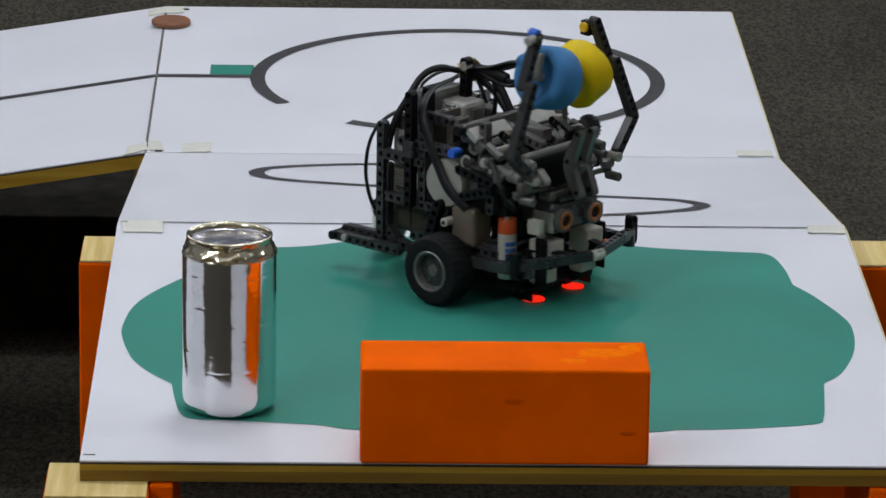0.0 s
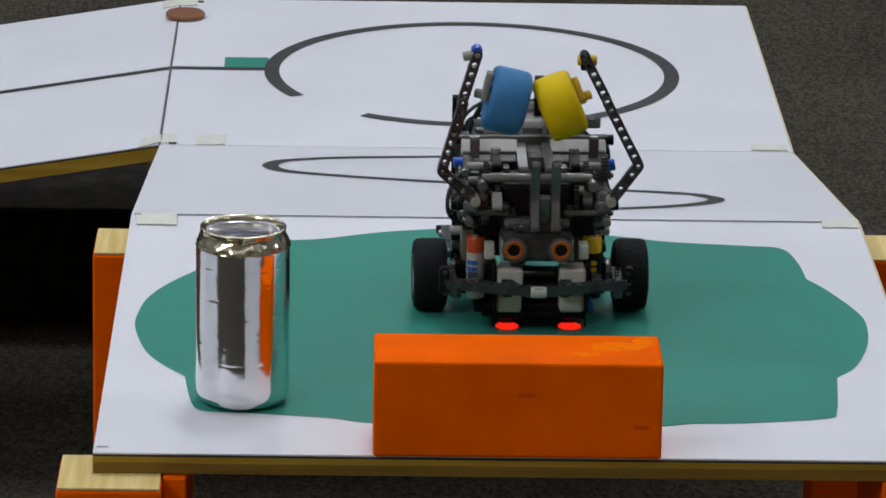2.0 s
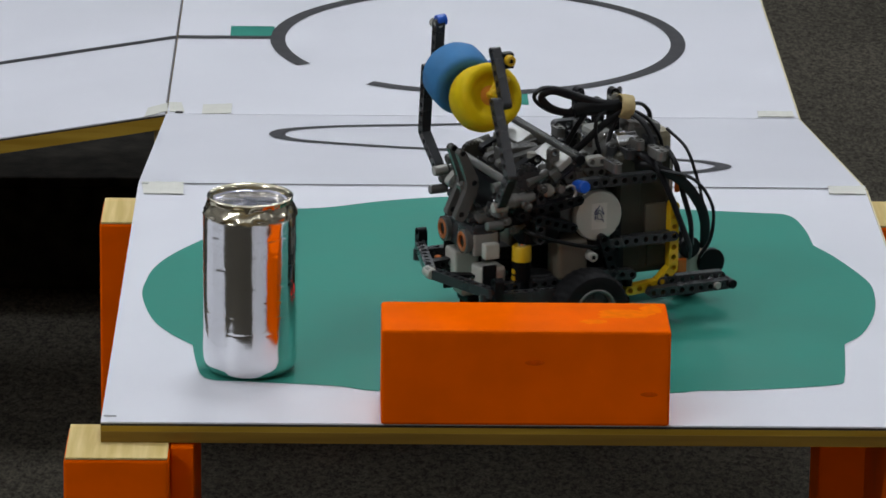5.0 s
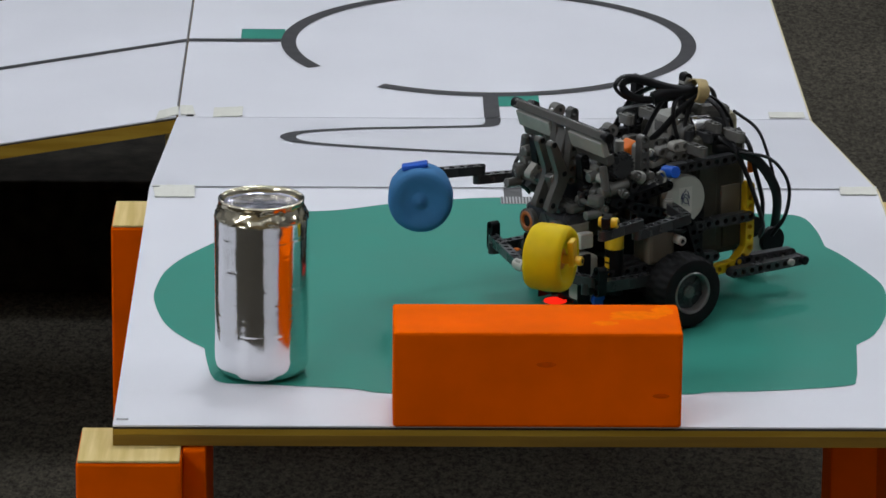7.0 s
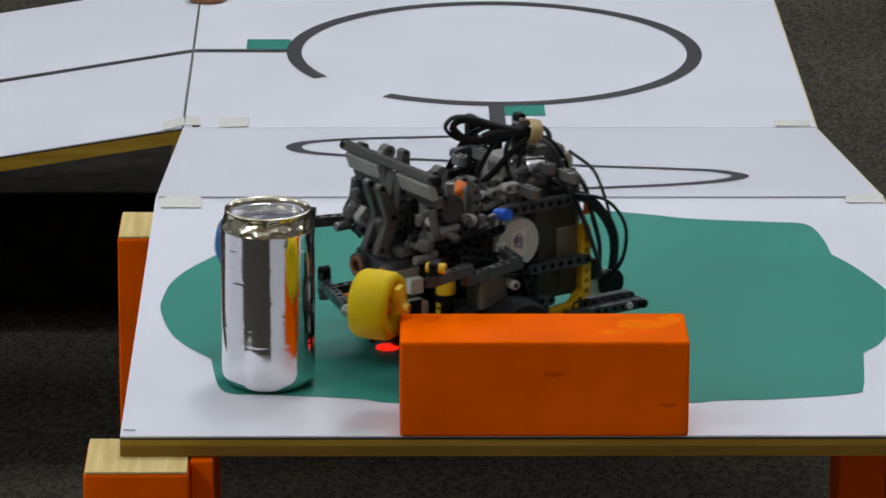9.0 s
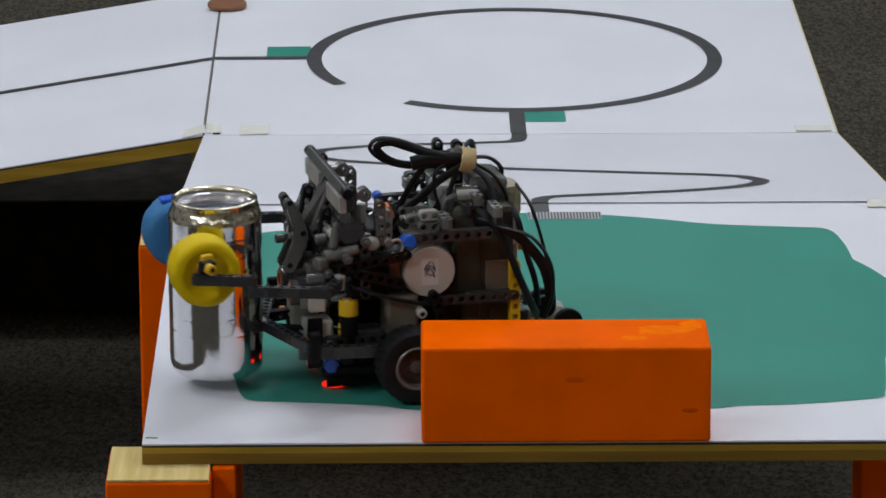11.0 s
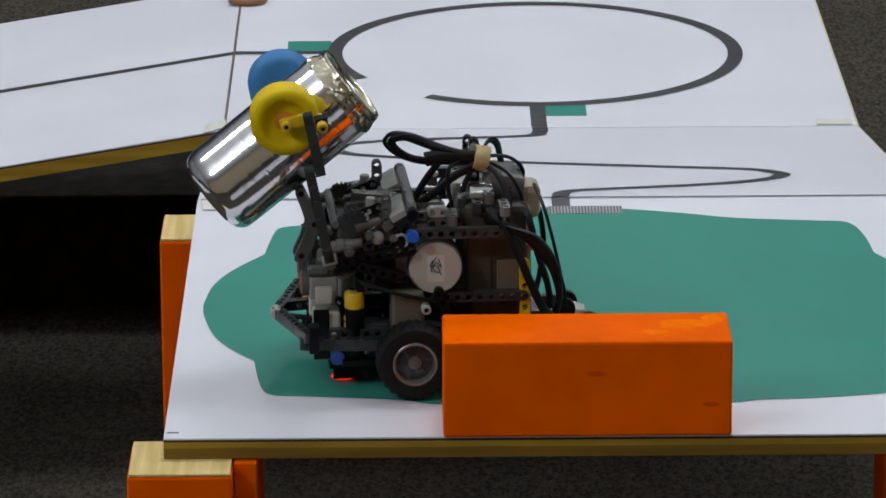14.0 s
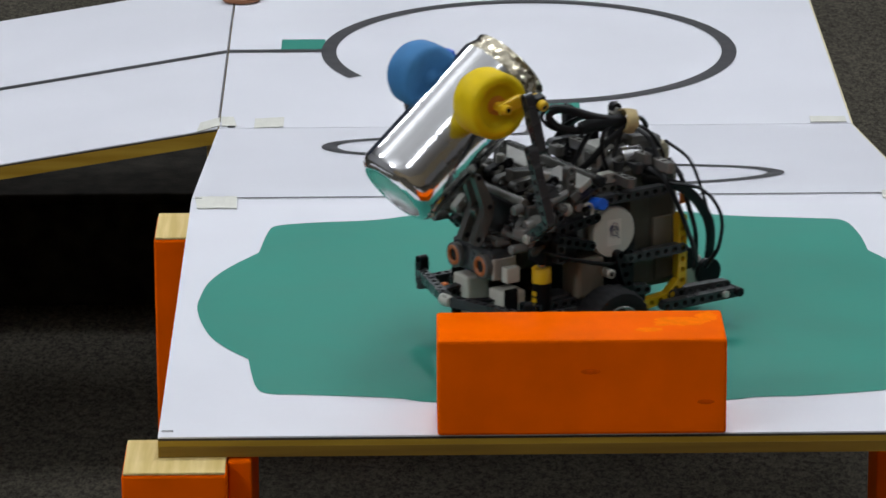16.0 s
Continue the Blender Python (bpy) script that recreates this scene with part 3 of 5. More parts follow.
SIDES = (1, -1)


def bit(name, bm, material, label="", parent=None, soft=True):
    ob = part(name, bm, material, parent or robot, label)
    return smooth(ob) if soft else ob


def rbox(name, material, x0, x1, y0, y1, z0, z1, bev=0.001, label="", turn=None, parent=None):
    """A rounded housing; turn = (rx, ry, rz) about its own centre."""
    c = Vector(((x0 + x1) / 2, (y0 + y1) / 2, (z0 + z1) / 2))
    m = Matrix.Translation(c) @ (pose(0, 0, 0, *turn) if turn else Matrix())
    return bit(name, box(-(x1 - x0) / 2, (x1 - x0) / 2, -(y1 - y0) / 2, (y1 - y0) / 2, -(z1 - z0) / 2, (z1 - z0) / 2, bev, m=m), material, label, parent, False)


def rrod(name, material, p0, p1, r, seg=12, label="", parent=None):
    return bit(name, rod(p0, p1, r, seg), material, label, parent)


def gear(name, material, c, axis, r, w, teeth=20):
    bm = bmesh.new()
    m = along(c, Vector(c) + Vector(axis))
    prof = []
    for i in range(teeth * 4):
        a = 2 * math.pi * i / (teeth * 4)
        rr = r if i % 4 in (1, 2) else r * 0.86
        prof.append((rr * math.cos(a), rr * math.sin(a)))
    lo = [bm.verts.new(m @ Vector((x, y, -w / 2))) for x, y in prof]
    hi = [bm.verts.new(m @ Vector((x, y, w / 2))) for x, y in prof]
    bm.faces.new(lo)
    bm.faces.new(hi)
    for i in range(len(lo)):
        j = (i + 1) % len(lo)
        bm.faces.new((lo[i], lo[j], hi[j], hi[i]))
    return bit(name, bm, material, soft=False)


def cross_axle(p0, p1, material="mid", bush=True):
    """An axle with a bush at each end."""
    rrod("axle", material, p0, p1, 0.0022, 8)
    if bush:
        d = (Vector(p1) - Vector(p0)).normalized()
        for q in (Vector(p0) + d * 0.002, Vector(p1) - d * 0.006):
            bit("bush", lathe([(0.0022, 0), (0.0036, 0), (0.0036, 0.0012), (0.003, 0.0016), (0.003, 0.0026), (0.0036, 0.003), (0.0036, 0.004), (0.0022, 0.004)], q, q + d, 12), material)


# wheels
def build_wheel(s):
    y = 0.0775 * s
    wh = part("wheel", lathe([(0.004, -0.011), (0.012, -0.010), (0.0135, -0.004), (0.0135, 0.006), (0.004, 0.007)], (0, 0, 0), (0, s, 0), 24), "dark", robot)
    wh.location = (0, y, 0.0282)
    prof = [(0.0162, -0.0122), (0.0210, -0.0132), (0.0255, -0.0122), (0.0274, -0.0098), (0.0278, -0.0050), (0.0278, -0.0012), (0.0278, 0.0012), (0.0278, 0.0050), (0.0274, 0.0098), (0.0255, 0.0122), (0.0210, 0.0132), (0.0162, 0.0122)]
    bm = lathe(prof, (0, 0, 0), (0, s, 0), 112)
    bm.verts.ensure_lookup_table()
    for i, v in enumerate(bm.verts):
        ring_, k = divmod(i, 112)
        if 3 <= ring_ <= 8 and (k + (2 if ring_ > 5 else 0)) % 4 < 2:
            v.co *= 1 - 0.034 * (0.0278 / v.co.length)
    smooth(part("tyre", bm, "rubber", wh, "black rubber tyre with block tread"), 35)
    smooth(part("rim", lathe([(0.0165, -0.0105), (0.0165, 0.0120), (0.0156, 0.0128), (0.0143, 0.0122), (0.0136, 0.0095), (0.0128, 0.002)], (0, 0, 0), (0, s, 0), 40), "rim", wh, "silver-grey rim"), 35)
    for i in range(6):
        m = Matrix.Rotation(math.pi * i / 3, 4, "Y")
        part("spoke", box(0.0035, 0.0134, -0.0015 + 0.0055 * s, 0.0015 + 0.0055 * s, -0.0016, 0.0016, 0.0004, m=m), "dark", wh)
    smooth(part("hub", lathe([(0.0, 0.009), (0.0024, 0.009), (0.0024, 0.0085), (0.0048, 0.0082), (0.0048, 0.0)], (0, 0, 0), (0, s, 0), 16), "mid", wh))
    return wh


wheel_l, wheel_r = build_wheel(1), build_wheel(-1)
rrod("wheel_axle", "mid", (0, -0.07, 0.0282), (0, 0.07, 0.0282), 0.0024)

# chassis and bumper
for s in SIDES:
    beam(13, "dark", robot, span((-0.040, 0.047 * s, 0.040), (0.06, 0.047 * s, 0.040)), "side_rail")
    beam(9, "dark", robot, span((-0.125, 0.0585 * s, 0.0262), (-0.05, 0.0585 * s, 0.0262)), "tail_beam")
    beam(7, "dark", robot, span((-0.122, 0.050 * s, 0.0305), (-0.06, 0.046 * s, 0.0305)), "tail_beam")
    rrod("tail_pin", "black", (-0.126, 0.051 * s, 0.0268), (-0.126, 0.066 * s, 0.0268), 0.0036)
    rrod("tail_pin", "light", (-0.114, 0.052 * s, 0.0268), (-0.114, 0.065 * s, 0.0268), 0.0028)
    beam(9, "dark", robot, span((0.0930, 0.004 * s, 0.0425), (0.0735, 0.0695 * s, 0.0432), (0, 0, 1)), "bumper_beam")
    beam(3, "black", robot, span((0.0715, 0.0700 * s, 0.0360), (0.0715, 0.0700 * s, 0.05), (1, 0, 0)), "bumper_tip")
    beam(8, "dark", robot, span((0.022, 0.0650 * s, 0.0365), (0.078, 0.0612 * s, 0.0375), (0, 0, 1)), "bumper_strut", thick=0.0085)
    beam(6, "black", robot, span((0.048, 0.0300 * s, 0.0405), (0.09, 0.0160 * s, 0.0425)), "bumper_strut")
    rbox("axle_block", "black", -0.014, 0.014, 0.046 * s - 0.012, 0.046 * s + 0.012, 0.016, 0.042, 0.002)
    rbox("drive_motor", "taupe", -0.010, 0.0145, 0.043 * s - 0.011, 0.043 * s + 0.011, 0.042, 0.073, 0.003, "taupe motor housing")
    rrod("drive_hub", "mid", (0.0, 0.036 * s, 0.0282), (0.0, 0.062 * s, 0.0282), 0.0125, 20)
    rbox("motor_foot", "dark", 0.014, 0.038, 0.036 * s - 0.009, 0.036 * s + 0.009, 0.030, 0.046, 0.002)
rrod("bumper_joint", "white", (0.0950, -0.006, 0.0425), (0.0950, 0.006, 0.0425), 0.0042, 14, "pale grey centre joint")
rbox("bumper_clip", "light", 0.0915, 0.0980, -0.0035, 0.0035, 0.0385, 0.0465, 0.0008)
for yy in (-0.022, 0.022):
    beam(7, "black", robot, span((0.020, yy, 0.034), (0.06, yy, 0.034)), "centre_rail")
beam(13, "black", robot, span((0.046, -0.048, 0.034), (0.046, 0.048, 0.034), (0, 0, 1)), "cross_beam")
beam(13, "black", robot, span((-0.046, -0.048, 0.034), (-0.046, 0.048, 0.034), (0, 0, 1)), "cross_beam")

# floor sensors; an emissive red disc stands for their light on the board
for s in SIDES:
    y = 0.0240 * s + 0.004
    rbox("light_sensor", "sensor_grey", 0.050, 0.070, y - 0.0100, y + 0.0100, 0.0335, 0.0530, 0.002, "white sensor housing")
    rbox("sensor_cheek", "black", 0.0585, 0.0700, y + 0.0114 * s - 0.0012, y + 0.0114 * s + 0.0012, 0.0180, 0.0560, 0.001)
    rbox("sensor_body", "sensor_grey", 0.050, 0.0640, y - 0.0095, y + 0.0095, 0.0165, 0.0310, 0.0025, "white sensor housing")
    rbox("sensor_mask", "black", 0.034, 0.0590, y - 0.0115, y + 0.0115, 0.0095, 0.0165, 0.002)
    bit("red_pool", lathe([(0, 0), (0.0070, 0), (0.0088, -0.0003), (0.0088, -0.0009), (0.0075, -0.0011), (0, -0.0011)], (0.0480, y, 0.0018), (0.0480, y, 1), 24), "red_glow", "red glow of a sensor light on the board")
    rbox("sensor_stem", "black", 0.0365, 0.0430, y - 0.004, y + 0.004, 0.0018, 0.0096, 0.0005)
    rbox("sensor_skirt", "black", 0.0350, 0.0560, y + 0.0112 * s - 0.0008, y + 0.0112 * s + 0.0008, 0.0028, 0.0100, 0.0003)
    rbox("orange_clip", "orangep", 0.069, 0.0735, 0.0385 * s - 0.003, 0.0385 * s + 0.003, 0.0350, 0.0420, 0.001)
rrod("blue_pin", "bluepin", (0.053, 0.0400, 0.020), (0.053, 0.0445, 0.020), 0.0055, 14, "blue round connector")
rbox("front_skid", "black", 0.028, 0.054, -0.040, 0.040, 0.0095, 0.0150, 0.002)

# distance sensor with two orange-ringed eyes
rbox("distance_sensor", "dark", 0.0510, 0.0730, -0.0275, 0.0275, 0.0590, 0.0830, 0.004, "dark grey distance sensor with two eyes")
for s in SIDES:
    y = 0.0178 * s
    rbox("sensor_cheek", "light", 0.0515, 0.0720, 0.0262 * s - 0.0016, 0.0262 * s + 0.0016, 0.0600, 0.0770, 0.0012, "pale grey sensor side")
    bit("eye_barrel", lathe([(0.0095, 0), (0.0095, 0.0056), (0.0078, 0.0061)], (0.0715, y, 0.0700), (1, y, 0.0700), 24), "mid")
    bit("eye_ring", lathe([(0.0077, 0), (0.0077, 0.0060), (0.0070, 0.0066), (0.0052, 0.0066), (0.0046, 0.0060), (0.0046, 0.003)], (0.0715, y, 0.0700), (1, y, 0.0700), 24), mat("eye_orange", (0.36, 0.085, 0.006), 0.35, vary=0.1), "orange eye ring")
    bit("eye_pupil", lathe([(0, 0.0052), (0.0047, 0.0050), (0.0047, 0.002)], (0.0715, y, 0.0700), (1, y, 0.0700), 20), "black")
rbox("sensor_block", "sensor_grey", 0.056, 0.068, 0.0320, 0.0395, 0.0600, 0.0720, 0.0012, "white clip block")
rbox("sensor_block", "sensor_grey", 0.056, 0.068, -0.0395, -0.0320, 0.0600, 0.0720, 0.0012, "white clip block")
rbox("sensor_hood", "bracket", 0.0520, 0.0670, -0.0250, 0.0250, 0.0830, 0.0910, 0.003, "grey sensor hood")
rbox("sensor_plate", "dark", 0.0525, 0.0720, -0.018, 0.018, 0.083, 0.0875, 0.001)

# batteries on both sides
for s in SIDES:
    c = (0.0405, 0.0445 * s)
    bt = bit("battery", lathe([(0, 0), (0.0068, 0), (0.0071, 0.0006), (0.0071, 0.0366), (0.0, 0.0367)], (*c, 0.0225), (*c, 1), 20), "black" if s > 0 else "white", "black and yellow round battery" if s > 0 else "white and orange round battery")
    bit("battery_band", lathe([(0.0072, 0), (0.0072, 0.0108), (0.0066, 0.0116), (0, 0.0116)], (*c, 0.0588), (*c, 1), 20), "yelpin" if s > 0 else mat("battery_red", (0.46, 0.060, 0.008), 0.35, vary=0.06), parent=bt)
    bit("battery_cap", lathe([(0.0032, 0), (0.0030, 0.0022), (0, 0.0024)], (*c, 0.0700), (*c, 1), 12), "metal", parent=bt)
    for k in range(5):
        for turn in (8,) if s > 0 else (-8, -44):
            a = radians(turn)
            m = pose(c[0] + 0.00715 * math.cos(a), c[1] + 0.00715 * math.sin(a), 0.031 + k * 0.0050, 0, 0, turn)
            part("label_bar", box(-0.0002, 0.0002, -0.0022, 0.0022, -0.0017, 0.0017, 0, m=m), "yelpin" if s > 0 else "inkblue", bt)

# side motors with round white caps
for s in SIDES:
    y0, y1 = 0.030 * s, 0.0535 * s
    rrod("motor_drum", "mid", (-0.018, y0, 0.0890), (-0.018, 0.0478 * s, 0.0890), 0.0203, 28, "grey motor drum")
    cap = bit("motor_cap", lathe([(0.0192, 0), (0.0194, 0.0040), (0.0184, 0.0056), (0, 0.0060)], (-0.018, 0.0478 * s, 0.0890), (-0.018, s, 0.0890), 36), "white" if s > 0 else "light", "round white motor cap with scribble" if s > 0 else "round grey motor cap")
    if s > 0:
        scr = [[(-0.020, 0.096), (-0.022, 0.090), (-0.018, 0.094), (-0.0165, 0.088), (-0.0205, 0.086)], [(-0.016, 0.095), (-0.014, 0.091), (-0.019, 0.091), (-0.022, 0.084)], [(-0.0185, 0.0975), (-0.0155, 0.0925), (-0.0150, 0.0865)]]
        for line in scr:
            part("scribble", tube([(x, 0.0539, z) for x, z in line], 0.00035, 5, 5), "ink", cap)
        rbox("cap_sticker", mat("sticker_paper", (0.60, 0.57, 0.52), 0.6, vary=0.05), -0.0245, -0.0120, 0.0535, 0.0537, 0.079, 0.099, 0)
    rbox("cap_tab", "white", -0.0225, -0.0135, 0.048 * s - 0.003, 0.048 * s + 0.003, 0.0695, 0.0725, 0.001)
    rbox("motor_neck", "mid", -0.006, 0.024, 0.036 * s - 0.010, 0.036 * s + 0.010, 0.078, 0.104, 0.003)
    rbox("motor_body", "black", 0.010, 0.040, 0.036 * s - 0.011, 0.036 * s + 0.011, 0.070, 0.098, 0.002)
    beam(8, "dark", robot, span((-0.062, 0.0515 * s, 0.1150), (0.0, 0.0515 * s, 0.1150)), "upper_beam")
    beam(9, "dark", robot, span((-0.082, 0.0490 * s, 0.0660), (-0.02, 0.0490 * s, 0.0660)), "middle_beam")
    beam(7, "black", robot, span((0.000, 0.0540 * s, 0.104), (0.044, 0.0560 * s, 0.098)), "upper_beam")
    beam(5, "black", robot, span((0.006, 0.0560 * s, 0.084), (0.036, 0.0600 * s, 0.094)), "link_beam")
    beam(5, "dark", robot, span((0.030, 0.0510 * s, 0.108), (0.030, 0.0510 * s, 0.07)), "upright_beam")
    beam(5, "black", robot, span((-0.034, 0.0480 * s, 0.062), (-0.034, 0.0480 * s, 0.11)), "upright_beam")
    # bent bracket over the axle
    beam(6, "black", robot, span((-0.020, 0.0560 * s, 0.072), (-0.034, 0.0560 * s, 0.03)), "axle_bracket")
    beam(5, "dark", robot, span((-0.044, 0.0560 * s, 0.042), (-0.012, 0.0560 * s, 0.046)), "axle_bracket")
    rrod("white_pin", "white", (-0.0105, 0.052 * s, 0.0600), (-0.0105, 0.062 * s, 0.0600), 0.0036, 14)
    rrod("pin_core", "black", (-0.0105, 0.0615 * s, 0.0600), (-0.0105, 0.0623 * s, 0.0600), 0.0020, 10)
rrod("blue_pin", "bluepin", (-0.001, 0.050, 0.1135), (-0.001, 0.0640, 0.1160), 0.0046, 14, "blue pin")
rrod("blue_pin", "bluepin", (-0.006, -0.050, 0.1160), (-0.006, -0.0600, 0.1160), 0.0040, 14, "blue pin")

# controller brick standing at the back
brick_ = rbox("controller", "brown", -0.0865, -0.0400, -0.0370, 0.0370, 0.0340, 0.1300, 0.005, "upright brown-grey control brick")
for s in SIDES:
    rbox("controller_side", "taupe", -0.0820, -0.0640, 0.0372 * s - 0.0012, 0.0372 * s + 0.0012, 0.0590, 0.0890, 0.001, "pale side panel", parent=brick_)
    rbox("controller_side", "brown", -0.0600, -0.0425, 0.0372 * s - 0.0012, 0.0372 * s + 0.0012, 0.0420, 0.1120, 0.001, parent=brick_)
    rbox("controller_side", "brown", -0.0840, -0.0660, 0.0372 * s - 0.0012, 0.0372 * s + 0.0012, 0.0400, 0.0570, 0.001, parent=brick_)
rbox("controller_side", "light", -0.0840, -0.0620, -0.0386, -0.0362, 0.0920, 0.1180, 0.001, "pale side panel", parent=brick_)
rbox("controller_face", "light", -0.0895, -0.0863, -0.0330, 0.0330, 0.0400, 0.1250, 0.001, "pale grey face", parent=brick_)
for i in range(4):
    rbox("socket", "black", -0.082 + i * 0.0105, -0.074 + i * 0.0105, -0.012, 0.012, 0.1295, 0.1315, 0.0006, parent=brick_)

# top motor with beige end at the back
top_motor = rbox("top_motor", "plate", -0.0600, -0.0330, -0.0140, 0.0140, 0.1180, 0.1420, 0.004, "grey motor on top")
rbox("motor_strip", "metal", -0.0580, -0.0390, 0.0120, 0.0150, 0.1270, 0.1400, 0.0014, "shiny strip", parent=top_motor)
rbox("motor_strip", "metal", -0.0580, -0.0390, -0.0150, -0.0120, 0.1270, 0.1400, 0.0014, "shiny strip", parent=top_motor)
rrod("motor_can", "metal", (-0.0625, 0.0200, 0.1335), (-0.0450, 0.0200, 0.1335), 0.0092, 28, "bare metal motor can", top_motor)
for i in range(5):
    x0 = -0.0670 - i * 0.0036
    bit("motor_rib", lathe([(0, -0.0011), (0.0105, -0.0011), (0.0118, -0.0006), (0.0118, 0.0006), (0.0105, 0.0011), (0, 0.0011)], (x0, 0.0085, 0.1335), (x0 + 1, 0.0085, 0.1335), 22), "hinge", parent=top_motor)
rbox("top_housing", "hinge", -0.0860, -0.0560, -0.0200, 0.0200, 0.1280, 0.1480, 0.005, "dark motor housing", turn=(0, -8, 0))
for s in SIDES:
    rbox("end_column", "sensor_grey", -0.0880, -0.0790, 0.0300 * s - 0.004, 0.0300 * s + 0.004, 0.0980, 0.1240, 0.002, "pale upright bracket")
rbox("motor_end", "beige", -0.0990, -0.0830, -0.0135, 0.0135, 0.1110, 0.1380, 0.006, "beige rounded motor end")
bit("top_disc", lathe([(0, 0.012), (0.010, 0.0118), (0.0115, 0.0105), (0.0115, 0)], (-0.045, 0.014, 0.126), (-0.045, 1, 0.126), 24), "mid")
for s in SIDES:
    rrod("top_cylinder", "light", (-0.0455, 0.0220 * s, 0.1040), (-0.0455, 0.0220 * s, 0.1270), 0.0070, 18)
beam(6, "black", robot, span((-0.0500, 0.008, 0.1300), (-0.0500, 0.008, 0.2), (0, 1, 0)), "cable_post")
beam(5, "black", robot, span((-0.0560, -0.030, 0.1200), (-0.0560, -0.030, 0.2), (0, 1, 0)), "cable_post")
beam(12, "black", robot, span((-0.0515, -0.0555, 0.0660), (-0.0515, -0.0555, 0.2)), "cable_post")
rbox("post_clamp", "dark", -0.0570, -0.0460, -0.0600, -0.0515, 0.1040, 0.1180, 0.0015)
rbox("orange_connector", "orangep", 0.0000, 0.0120, 0.0060, 0.0200, 0.1180, 0.1290, 0.002, "orange connector", turn=(0, 25, 0))
rbox("white_connector", "white", -0.0230, -0.0020, 0.0200, 0.0320, 0.1120, 0.1185, 0.002, "white connector", turn=(0, 12, 0))
rbox("white_connector", "white", -0.0080, -0.0030, 0.0220, 0.0310, 0.1150, 0.1240, 0.001)
rbox("orange_tag", "orangep", -0.0945, -0.0880, 0.0380, 0.0395, 0.0960, 0.1060, 0.0005)

# lattice of beams and pale panels on the right side
beam(8, "dark", robot, span((-0.0415, -0.0500, 0.0710), (-0.0415, -0.0500, 0.2)), "frame_upright")
beam(12, "dark", robot, span((-0.0855, -0.0500, 0.0350), (-0.0855, -0.0500, 0.2)), "frame_upright")
beam(6, "dark", robot, span((-0.0820, -0.0525, 0.1010), (0, -0.0525, 0.1010)), "frame_rail")
rbox("ribbed_plug", "taupe", -0.0800, -0.0600, -0.0425, -0.0380, 0.0720, 0.0870, 0.001, "ribbed grey plug")
for i in range(4):
    rbox("plug_rib", "hinge", -0.0790, -0.0640, -0.0436, -0.0424, 0.0735 + i * 0.0035, 0.0752 + i * 0.0035, 0.0003)
rbox("pale_panel", "white", -0.0560, -0.0485, -0.0430, -0.0390, 0.0740, 0.0880, 0.001, "small white panel")

# yellow bent beam at the back
for s in SIDES:
    mt = "yelpin" if s > 0 else "dark"
    beam(7, mt, robot, span((-0.0832, 0.0465 * s, 0.0885), (-0.0832, 0.0465 * s, 0.02)), "bent_beam", "yellow bent beam" if s > 0 else "")
    beam(3, mt, robot, span((-0.0832, 0.0465 * s, 0.0400), (-0.0690, 0.0465 * s, 0.0265)), "bent_beam", "yellow bent beam" if s > 0 else "")
    beam(4, mt, robot, span((-0.0712, 0.0465 * s, 0.0285), (-0.04, 0.0465 * s, 0.0255)), "bent_beam", "yellow bent beam" if s > 0 else "")

# rear caster
cast = rbox("caster_fork", "white", -0.1350, -0.1080, -0.0120, 0.0110, 0.0115, 0.0430, 0.009, "pale rear caster with dark caps")
bit("caster_wheel", lathe([(0, -0.009), (0.007, -0.009), (0.0112, -0.006), (0.0118, 0), (0.0112, 0.006), (0.007, 0.009), (0, 0.009)], (-0.121, -0.001, 0.0120), (-0.121, 1, 0.0120), 28), "rubber", "black caster wheel", cast)
rrod("caster_cap", "black", (-0.1340, 0.010, 0.0285), (-0.1340, 0.0150, 0.0285), 0.0110, 24, "black round caster cap", cast)
rrod("caster_cap", "black", (-0.1200, -0.0160, 0.0400), (-0.1200, -0.0100, 0.0400), 0.0085, 20, "black round caster cap", cast)
for s in SIDES:
    rbox("caster_clip", "orangep", -0.1130, -0.1050, 0.0120 * s - 0.002, 0.0120 * s + 0.002, 0.0200, 0.0340, 0.001, parent=cast)
rrod("caster_cap", "black", (-0.1160, 0.0080, 0.0420), (-0.1160, 0.0135, 0.0420), 0.0085, 20, "black round caster cap", cast)
# black fillers, added to close the see-through gap and deepen the shade underneath
for s in SIDES:
    rbox("side_fill", "black", -0.046, -0.013, 0.0385 * s - 0.002, 0.0385 * s + 0.002, 0.0190, 0.0640, 0.001)
rbox("belly_fill", "black", -0.050, 0.050, -0.046, 0.046, 0.0120, 0.0200, 0.002)
rbox("caster_mount", "dark", -0.1020, -0.0800, -0.0200, 0.0200, 0.0300, 0.0440, 0.002)

